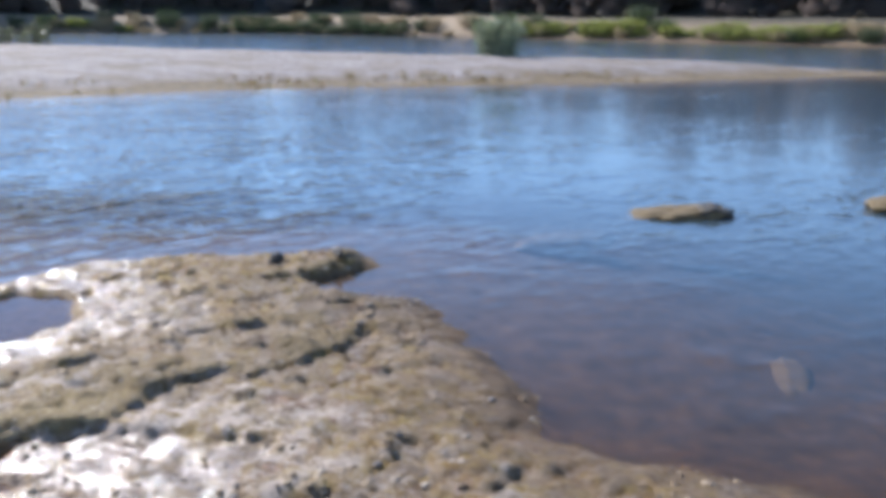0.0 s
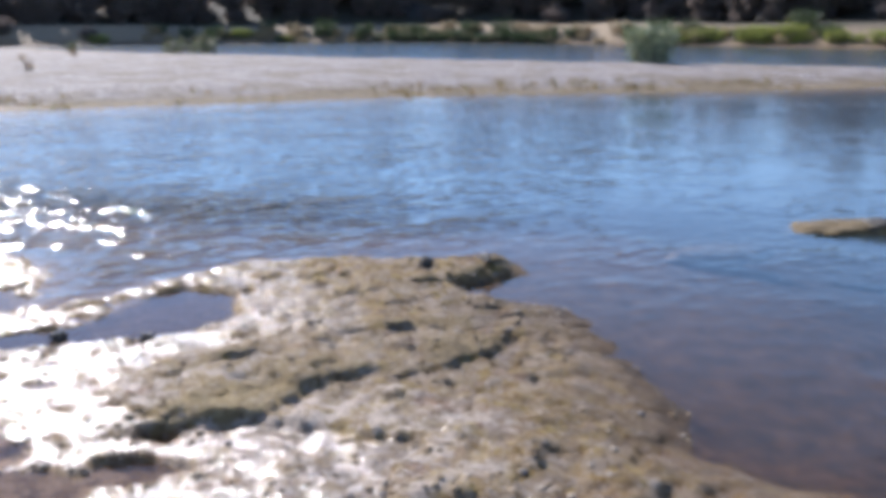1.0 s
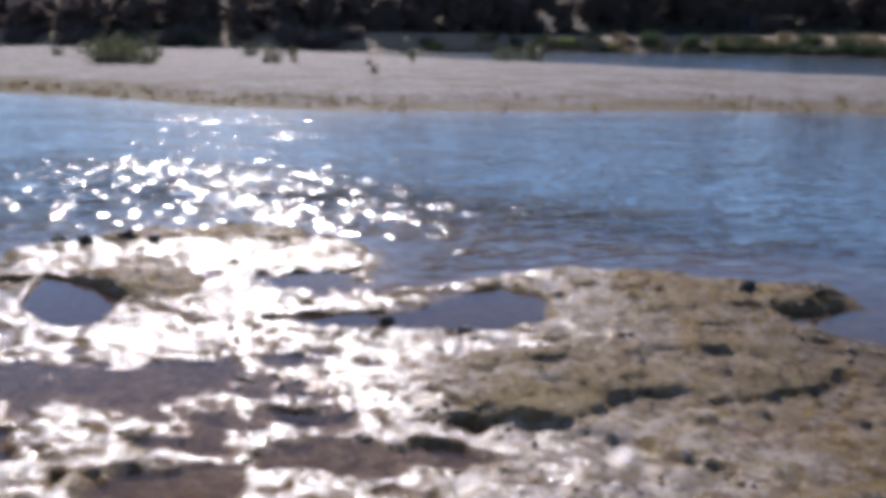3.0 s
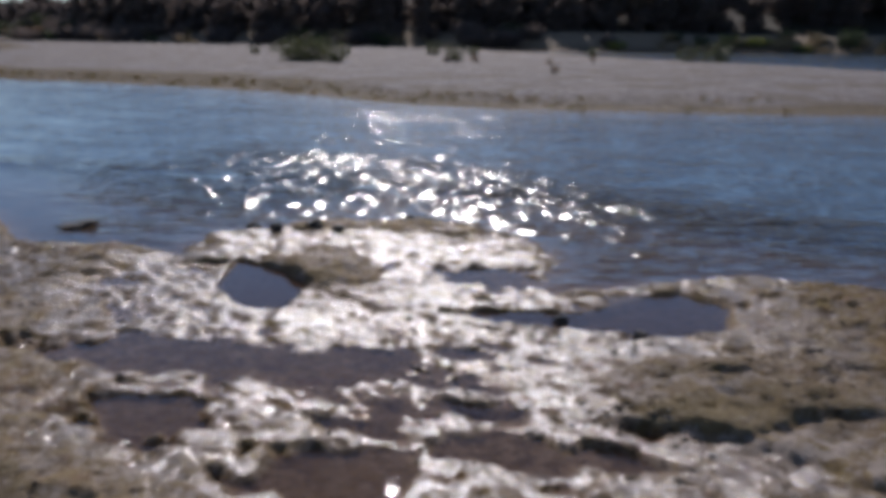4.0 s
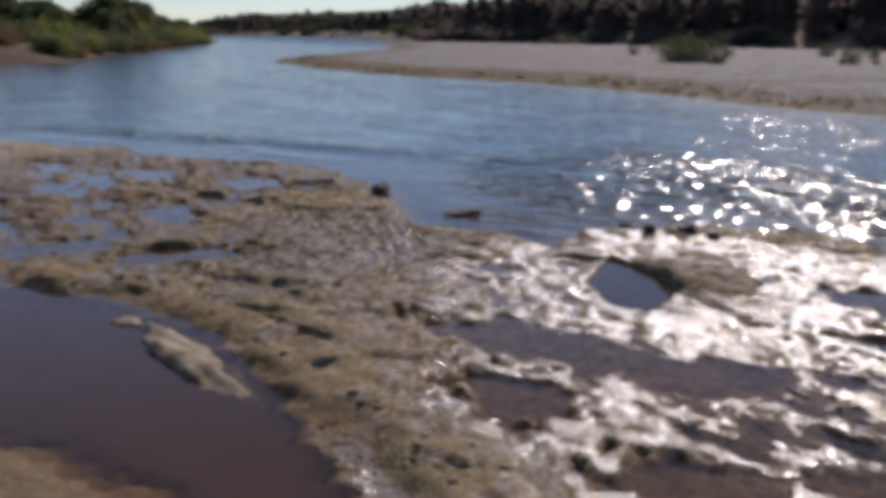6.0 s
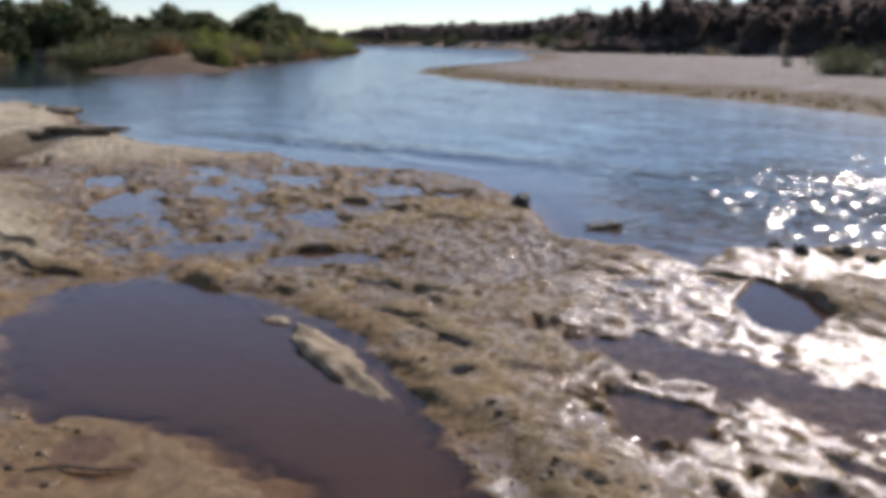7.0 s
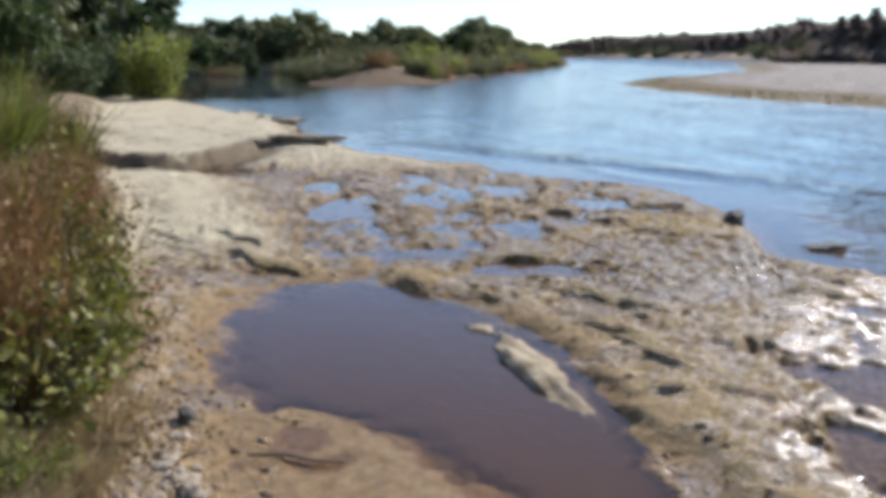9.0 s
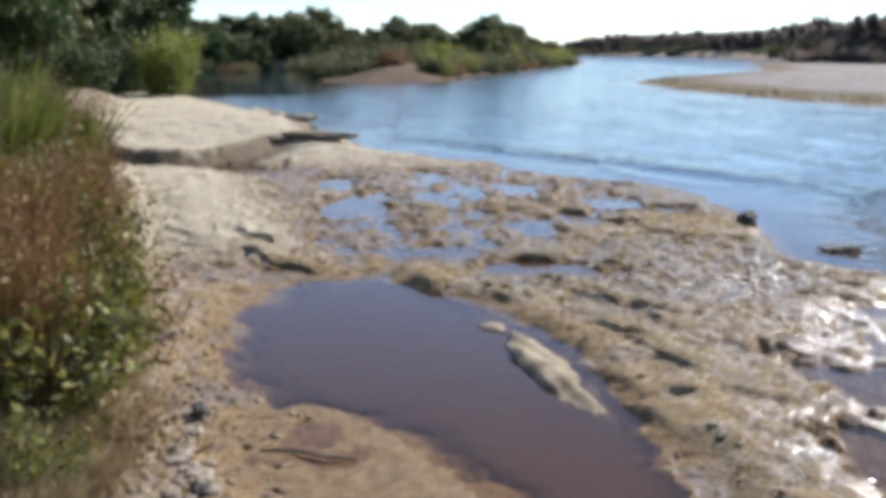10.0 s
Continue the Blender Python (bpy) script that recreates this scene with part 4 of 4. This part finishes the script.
stand(mixed[2], -100, -22)
stand(low[0], -66, -4)
stand(low[1], -62, -4.5)
stand(low[2], -68, -1.5)

# big willows and a bright shrub beyond the sandy shelf
for i, (x, y, tall, wide) in enumerate(((-38.5, -16.3, 11.5, 5.2), (-46, -18.2, 10, 4.6), (-55, -19.6, 9.5, 4.6), (-50, -20.5, 12, 5.4), (-33, -15.8, 10, 4.6), (-27, -14.6, 9.5, 4.4), (-22, -12.9, 8.5, 4.0), (-41.5, -14.4, 15.0, 4.3), (-36.5, -13.6, 11.0, 3.4))):
    stand(tree(100 + i, tall, wide, 15000, 0.55, WILLOW if i != 4 else OLIVE, "large grey-green willow hanging over the sandy bank", "willow_tree", 0.03, 0.9, "willows on the near bank"), x, y, 40 * i)
stand(shrub(110, 3.5, 3.0, 3600, 0.24, LIME, "bright yellow-green shrub at the end of the sandy shelf", upright=0.45), -32.0, -10.2)

fringe_bush = [shrub(112 + i, 3.4, 3.6, 3000, 0.3, (WILLOW, OLIVE)[i], "dark green bush under the willows on the near bank", "bush", 0.25, "bushes under the willows", "bush") for i in range(2)]
stand(fringe_bush[0], -36.0, -12.2)
stand(fringe_bush[1], -39.5, -13.4)
for i, (x, y, k, f) in enumerate(((-34.0, -12.6, 0, 0.9), (-31.0, -12.2, 0, 0.8), (-43.5, -14.6, 1, 1.0), (-28.0, -11.6, 0, 0.7), (-47.5, -16.0, 0, 1.1), (-37.5, -13.0, 0, 1.2))):
    again(fringe_bush[k], x, y, 70 * i, f)

# shrubs on the gravel bar and along the far water's edge
stand(shrub(120, 2.25, 2.3, 3400, 0.17, GREY_GREEN, "grey-green upright willow shrub on the gravel bar", "willow_shrub", 0.45), -0.8, 33.4)
stand(shrub(121, 2.1, 4.4, 2600, 0.22, OLIVE, "broad olive shrub on the gravel bar", upright=0.15), -40.4, 29.7)
stand(shrub(122, 1.1, 1.5, 500, 0.18, OLIVE, "small dark shrub on the gravel bar", upright=0.3), -36.6, 28.6)
small = [shrub(123, 1.0, 0.9, 260, 0.14, OLIVE, "small green weed on the gravel bar", "weed", 0.6, "weeds on the gravel bar", "weed"),
         shrub(124, 0.55, 0.3, 90, 0.09, DRY, "thin dry weed on the gravel bar", "weed", 0.8, "weeds on the gravel bar", "weed")]
stand(small[0], -30.5, 51.0)
stand(small[1], -18.3, 23.2)
for x, y, k, s in ((-23.1, 39.6, 0, 1.1), (-22.0, 40.7, 0, 1.3), (-33.3, 33.8, 0, 1.2), (-31.9, 33.9, 1, 1.2), (-25.0, 34.5, 1, 0.9), (-24.8, 44.0, 0, 0.8), (-47.5, 46.0, 0, 1.4), (-45.0, 47.5, 0, 1.0), (-38.0, 52.0, 0, 0.9), (-24.0, 30.0, 1, 0.8), (-33, 33, 1, 0.9), (-50, 40, 0, 1.2), (-55, 36, 0, 0.9)):
    again(small[k], x, y, 50 * x, 1.25 * s)
edge_green = [shrub(130, 2.6, 3.2, 1000, 0.3, WILLOW, "dark green shrub at the far water's edge", group="shrubs along the far water", upright=0.3),
              shrub(131, 1.7, 3.4, 1000, 0.26, LIME, "bright green reedy shrub at the far water's edge", "reed_bed", 0.6, "shrubs along the far water"),
              shrub(132, 1.6, 2.8, 800, 0.26, STRAW, "straw-coloured dry grass at the far water's edge", "dry_reeds", 0.6, "shrubs along the far water")]
SPOTS = [(0, -33, 104.5), (0, -29, 103), (0, -23, 101.5), (0, -19, 99.5), (0, -40, 101), (0, -52, 91), (2, -26, 104), (2, -14, 99), (2, -10, 97), (2, -6, 94.5), (2, -44, 101),
         (1, 0, 89.5), (1, 3, 87.0), (1, 6, 84.5), (1, 9, 82), (1, 12, 79.5), (1, 15, 77), (1, 18, 74.5), (1, 21, 72), (2, 24, 70.5), (1, 27, 69), (2, 31, 66.5), (0, -2, 92), (0, 10, 84)]
for i, (k, x, y) in enumerate(SPOTS):
    again(edge_green[k], x, y, 37 * i, 0.8 + 0.1 * (i % 5))
rng = np.random.RandomState(9)
for i in range(85):
    f = rng.uniform()
    x = 0 + 42 * f + rng.uniform(-1, 1)
    y = np.interp(x, [1, 10, 25, 60], [87, 79, 67, 47]) + rng.uniform(0.8, 3.5)
    again(edge_green[rng.choice([1, 1, 1, 2, 2, 0])], x, y, rng.uniform(0, 360), rng.uniform(0.5, 1.0))
for i in range(64):
    x = rng.uniform(-44, 0)
    y = np.interp(x, [-48, -34, -14, 1], [92, 101, 95, 86]) + rng.uniform(0.8, 5)
    again(edge_green[rng.choice([0, 2, 2, 2])], x, y, rng.uniform(0, 360), rng.uniform(0.4, 0.9))
for i in range(26):
    x = rng.uniform(-58, -42)
    y = np.interp(-x, [34, 48, 60], [103, 94, 80]) + rng.uniform(-1, 4)
    again(edge_green[rng.choice([0, 2, 2, 1])], x, y, rng.uniform(0, 360), rng.uniform(0.5, 1.0))
rng = np.random.RandomState(19)
for i in range(90):
    x = rng.uniform(-150, -58)
    y = np.interp(-x, [58, 80, 110, 140, 150], [80, 68, 58, 52, 54]) + rng.uniform(0.5, 6)
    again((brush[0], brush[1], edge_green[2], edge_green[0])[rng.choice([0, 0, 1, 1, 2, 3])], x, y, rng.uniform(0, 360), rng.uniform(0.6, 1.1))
for i in range(26):
    x = -33 + 20 * (i + rng.uniform(0.1, 0.9)) / 26
    y = np.interp(x, [-48, -34, -14, 1], [92, 101, 95, 86]) + rng.uniform(0.8, 2.2)
    again(edge_green[0], x, y, rng.uniform(0, 360), rng.uniform(0.5, 0.9))
stand(edge_green[0], -36, 103.5)
stand(edge_green[1], -4, 91.0)
stand(edge_green[2], -17, 100.0)

# low dry weeds along the water's edge of the gravel bar
FRINGE = BAR[2:17]
rng = np.random.RandomState(15)
spots = []
for (ax, ay), (bx, by) in zip(FRINGE[:-1], FRINGE[1:]):
    n = int(5.5 * math.hypot(bx - ax, by - ay))
    for f in rng.uniform(0, 1, n):
        ex, ey = by - ay, -(bx - ax)
        back = rng.uniform(0.3, 2.6) / math.hypot(ex, ey)
        x, y = ax + (bx - ax) * f + ex * back, ay + (by - ay) * f + ey * back
        if fbm(np.array([x]), np.array([y]), 3.0, 3)[0] < 0.22:
            spots += [(x + rng.normal(0, 0.09), y + rng.normal(0, 0.09), height(x, y) - 0.02) for _ in range(9)]
spots = np.array(spots)
for k, (mat, label) in enumerate(((STRAW, "short straw-coloured weeds along the edge of the bar"), (DRY, "short brown dry weeds along the edge of the bar"), (LEAFY, "short yellow-green weeds along the edge of the bar"))):
    p = spots[k::3]
    a = rng.uniform(0, 2 * math.pi, len(p))
    tagged(new("edge_weeds", strips(rng, p, np.stack([np.cos(a), np.sin(a)], 1), rng.uniform(0.08, 0.3, len(p)), np.full(len(p), 0.035), rng.uniform(0.02, 0.15, len(p)), mat, "edge_weeds", 2)), label, "weeds", kind="stuff")

# thick growth on the bank beside the camera
rng = np.random.RandomState(21)
green = [grass_clump(140 + i, 230, 1.55, 0.42, GRASS, "tall green grass growing thickly on the bank", "tall_grass", 0.5, 0.04, "tall grass on the bank") for i in range(2)]
russet = [grass_clump(145 + i, 380, 1.25, 0.40, DRY, "russet dry weed stems with brown seed heads", "dry_weed", 0.25, 0.007, "dry weeds on the bank", RUSSET) for i in range(2)]
leafy = [shrub(150 + i, 0.8, 0.95, 1500, 0.075, GRASS if i else LEAFY, "leafy green weed at the foot of the bank growth", "leafy_weed", 0.25, "leafy weeds on the bank", "weed") for i in range(2)]
straw = [grass_clump(155, 120, 0.3, 0.36, STRAW, "short straw-coloured dead grass on the bank", "dead_grass", 0.9, 0.017, "dead grass on the bank")]
LINE = np.array([(-3.2, -2.05), (-4.0, -2.15), (-5.0, -2.45), (-6.0, -2.85), (-7.2, -3.3), (-8.6, -3.85), (-10.2, -4.5), (-12, -5.2)])
for i in range(72):
    f = rng.uniform(0, 1) ** 1.5 * (len(LINE) - 1.001)
    p = LINE[int(f)] + (LINE[int(f) + 1] - LINE[int(f)]) * (f - int(f))
    deep = rng.uniform(-0.05, 1.5)
    x, y = p[0] + 0.25 * deep, p[1] - deep
    kind = russet if rng.uniform() < (0.93 if deep < 0.6 else 0.3) else green
    again(kind[rng.randint(2)], x, y, rng.uniform(0, 360), rng.uniform(0.8, 1.15))
for i in range(26):
    f = rng.uniform(0, 1) ** 1.7 * (len(LINE) - 1.001)
    p = LINE[int(f)] + (LINE[int(f) + 1] - LINE[int(f)]) * (f - int(f))
    deep = rng.uniform(-0.02, 0.55)
    again(leafy[rng.randint(2)], p[0] + 0.2 * deep, p[1] - deep + 0.05, rng.uniform(0, 360), rng.uniform(0.6, 1.15))
for i in range(7):
    f = rng.uniform(0, 1) ** 2.2 * 2.6
    p = LINE[int(f)] + (LINE[int(f) + 1] - LINE[int(f)]) * (f - int(f))
    again(leafy[rng.randint(2)], p[0] + 0.3 + rng.uniform(-0.3, 0.35), p[1] + 0.15 + rng.uniform(-0.3, 0.2), rng.uniform(0, 360), rng.uniform(0.25, 0.5))
for i in range(150):
    f = rng.uniform(0, 1) ** 2.6 * (len(LINE) - 1.001)
    p = LINE[int(f)] + (LINE[int(f) + 1] - LINE[int(f)]) * (f - int(f))
    again(straw[0], p[0] + 0.35 + rng.uniform(-0.3, 0.4), p[1] + 0.22 + rng.uniform(-0.2, 0.22), rng.uniform(0, 360), rng.uniform(0.4, 0.8))
for i, ob in enumerate((*green, *russet, *leafy, *straw)):
    stand(ob, -3.3 - 0.5 * i, -2.35 - 0.25 * i - (0.7 if i < 2 else 0), 70 * i)

# ---- stones and driftwood ----


def boulder(seed, sx, sy, sz, mat, name, label, category="rock", group="", rough=0.35, flat=0.7):
    """A worn stone with an uneven, slightly layered outline."""
    bm = bmesh.new()
    bmesh.ops.create_icosphere(bm, subdivisions=4, radius=1.0)
    off = Vector((seed * 3.7, seed * 1.3, seed * 2.1))
    for v in bm.verts:
        n = v.co.normalized()
        r = 1 + rough * noise.fractal(n * 1.3 + off, 0.9, 2.0, 5) + 0.12 * noise.noise(n * 5 + off) + 0.09 * noise.noise(n * 13 + off)
        p = n * r
        p.z = math.copysign(abs(p.z) ** flat, p.z)
        v.co = Vector((p.x * sx, p.y * sy, p.z * sz))
        v.co += n * 0.07 * min(sx, sy) * noise.fractal(v.co * (1.6 / min(sx, sy)) + off, 0.7, 2.0, 3)
    me = bpy.data.meshes.new(name)
    bm.to_mesh(me)
    bm.free()
    me.polygons.foreach_set("use_smooth", np.ones(len(me.polygons), bool))
    me.materials.append(mat)
    return tagged(new(name, me), label, category, group)


def lay(ob, x, y, z, turn=0.0, tip=0.0):
    ob.matrix_basis = pose(x * K, y * K, z, 0, tip, turn)


lay(boulder(1, 0.62, 0.34, 0.085, OCHRE_STONE, "flat_rock", "flat tan rock breaking the river surface"), 1.72, 8.2, 0.0, 8, -5)
lay(boulder(2, 0.26, 0.2, 0.10, DARK_STONE, "river_rock", "dark rock end standing in the river"), 2.02, 8.2, 0.03, 20)
lay(boulder(3, 0.55, 0.42, 0.11, OCHRE_STONE, "flat_rock", "rounded tan rock standing in the river"), 3.95, 8.75, 0.03, 40)
lay(boulder(9, 0.5, 0.17, 0.11, OCHRE_STONE, "sunken_rock", "brown rock just under the river surface", rough=0.18), 1.78, 4.7, -0.27, 80)
lay(boulder(5, 0.6, 0.3, 0.1, STONE, "sunken_rock", "brown rock just under the river surface"), 0.75, 7.55, -0.17, 30)
lay(boulder(28, 1.02, 0.23, 0.095, WEEDY_STONE, "pool_rock", "long pale rock lying half sunken in the pool", rough=0.3, flat=1.0), -4.42, 0.31, -0.05, 13, 2)
lay(boulder(7, 0.16, 0.09, 0.05, WEEDY_STONE, "pool_rock", "small sunken stone in the pool", rough=0.6), -5.3, 0.02, -0.03, 20)
for i, (x, y, a, b, c) in enumerate(((-6.48, 4.23, 0.14, 0.09, 0.07), (-6.22, 4.3, 0.11, 0.1, 0.09), (-6.02, 4.56, 0.16, 0.1, 0.08), (-5.82, 4.66, 0.12, 0.07, 0.05), (-5.82, 5.54, 0.17, 0.08, 0.06),
                                     (-7.63, 3.17, 0.34, 0.12, 0.05), (-8.78, 2.72, 0.22, 0.18, 0.13), (-8.95, 2.78, 0.15, 0.13, 0.1), (-2.99, 4.14, 0.09, 0.06, 0.05), (-2.47, 4.2, 0.08, 0.06, 0.05),
                                     (-3.76, -1.42, 0.13, 0.08, 0.06), (-1.35, 5.95, 0.12, 0.08, 0.07), (-0.95, 6.1, 0.15, 0.06, 0.05))):
    lay(boulder(10 + i, a * 0.7, b * 0.7, c * 0.75, DARK_STONE, "small_stone", "small dark wet stone on the rock shelf", "stone", "small dark stones", 0.7, 1.0), x, y, max(height(x * K, y * K), 0.0) + c * 0.45, 55 * i)
for seed, x, y, a, b, c, turn in ((61, -15.75, -2.6, 0.95, 0.38, 0.08, 62), (62, -21.9, -3.95, 0.9, 0.4, 0.08, 40), (63, -16.1, -3.4, 0.7, 0.35, 0.08, 55)):
    lay(boulder(seed, a, b, c, WEEDY_STONE, "ledge_rock", "low ochre ledge of rock at the water's edge", "rock", "ledges at the water's edge", 0.4, 0.55), x, y, max(0.03, height(x * K, y * K) + 0.01), turn)
stick = thing("stick", "thin dark stick lying on the sunken sand", "stick")
part("branch", tubes_mesh("branch", [tube([(-0.31, 0, 0.0), (-0.1, 0.03, 0.012), (0.12, -0.01, 0.01), (0.31, 0.02, 0.0)], [0.007, 0.012, 0.011, 0.006], 6)], WOOD), stick)
stick.matrix_basis = pose(-3.41 * K, -0.86 * K, 0.01, 0, 0, 77)

rng = np.random.RandomState(31)
for i in range(36):
    f = rng.uniform()
    x, y = -2.75 - 1.05 * f + rng.uniform(-0.08, 0.08), -1.12 - 0.42 * f + rng.uniform(-0.1, 0.08)
    a = rng.uniform(0.025, 0.07)
    lay(boulder(70 + i, a, a * 0.75, a * 0.35, PALE_STONE if i % 9 else DARK_STONE, "bank_stone", "pale stone on the edge of the bank" if i % 9 else "dark stone on the edge of the bank", "stone", "stones along the bank"),
        x, y, height(x * K, y * K) + a * 0.12, 70 * i)

# fallen leaves and bits of stalk on the bank
rng = np.random.RandomState(33)
spots = []
for i in range(5200):
    f = rng.uniform(0, 1) ** 1.5 * (len(LINE) - 1.001)
    p = LINE[int(f)] + (LINE[int(f) + 1] - LINE[int(f)]) * (f - int(f))
    x, y = (p[0] + 0.3 + rng.normal(0, 0.3)) * K, (p[1] + 0.3 + rng.normal(0, 0.22)) * K
    spots.append((x, y, max(height(x, y), 0.0) + rng.uniform(0.004, 0.035)))
spots = np.array(spots)
for k, mat in enumerate((STRAW, RUSSET, DRY)):
    tagged(new("leaf_litter", scatter_leaves(rng, spots[k::3], 0.055, mat, "leaf_litter", 0.0, 0.5)), "dry brown fallen leaves strewn over the bank", "leaves", kind="stuff")

# loose pebbles and broken bits of rock over the shelf
bm = bmesh.new()
bmesh.ops.create_icosphere(bm, subdivisions=1, radius=1.0)
ball = np.array([v.co[:] for v in bm.verts])
ball_faces = np.array([[v.index for v in f.verts] for f in bm.faces])
bm.free()


def pebbles(seed, count, x0, x1, y0, y1, least, most, label):
    rng = np.random.RandomState(seed)
    verts, faces, made = [], [], 0
    while made < count:
        x, y = rng.uniform(x0, x1) * K, rng.uniform(y0, y1) * K
        z = height(x, y)
        if z < -0.015 or z > 0.32 or fbm(np.array([x]), np.array([y]), 0.8, 2)[0] < rng.uniform(-0.35, 0.25):
            continue
        r = least + (most - least) * rng.uniform() ** 3
        shape = ball * (1 + 0.45 * (rng.uniform(size=(len(ball), 1)) - 0.5)) * (r * rng.uniform(0.8, 1.5), r, r * rng.uniform(0.35, 0.7))
        a = rng.uniform(0, math.pi)
        turn = np.array([[math.cos(a), -math.sin(a), 0], [math.sin(a), math.cos(a), 0], [0, 0, 1]])
        faces.append(ball_faces + made * len(ball))
        verts.append(shape @ turn.T + (x, y, z - 0.1 * r))
        made += 1
    return tagged(new("pebbles", faces_mesh("pebbles", np.concatenate(verts), np.concatenate(faces), PEBBLE)), label, "pebbles", kind="stuff")


pebbles(51, 2000, -3.2, 1.2, 2.4, 6.2, 0.01, 0.034, "brown and pale pebbles scattered over the wet shelf")
pebbles(52, 1600, -8.0, -2.2, 0.4, 4.8, 0.01, 0.034, "brown and pale pebbles scattered over the wet shelf")
pebbles(53, 1100, -13.0, -6.0, -2.6, 2.4, 0.014, 0.045, "brown and pale pebbles between the puddles")
pebbles(54, 400, -4.2, -2.4, -1.8, -0.9, 0.01, 0.045, "brown and pale pebbles along the bank")
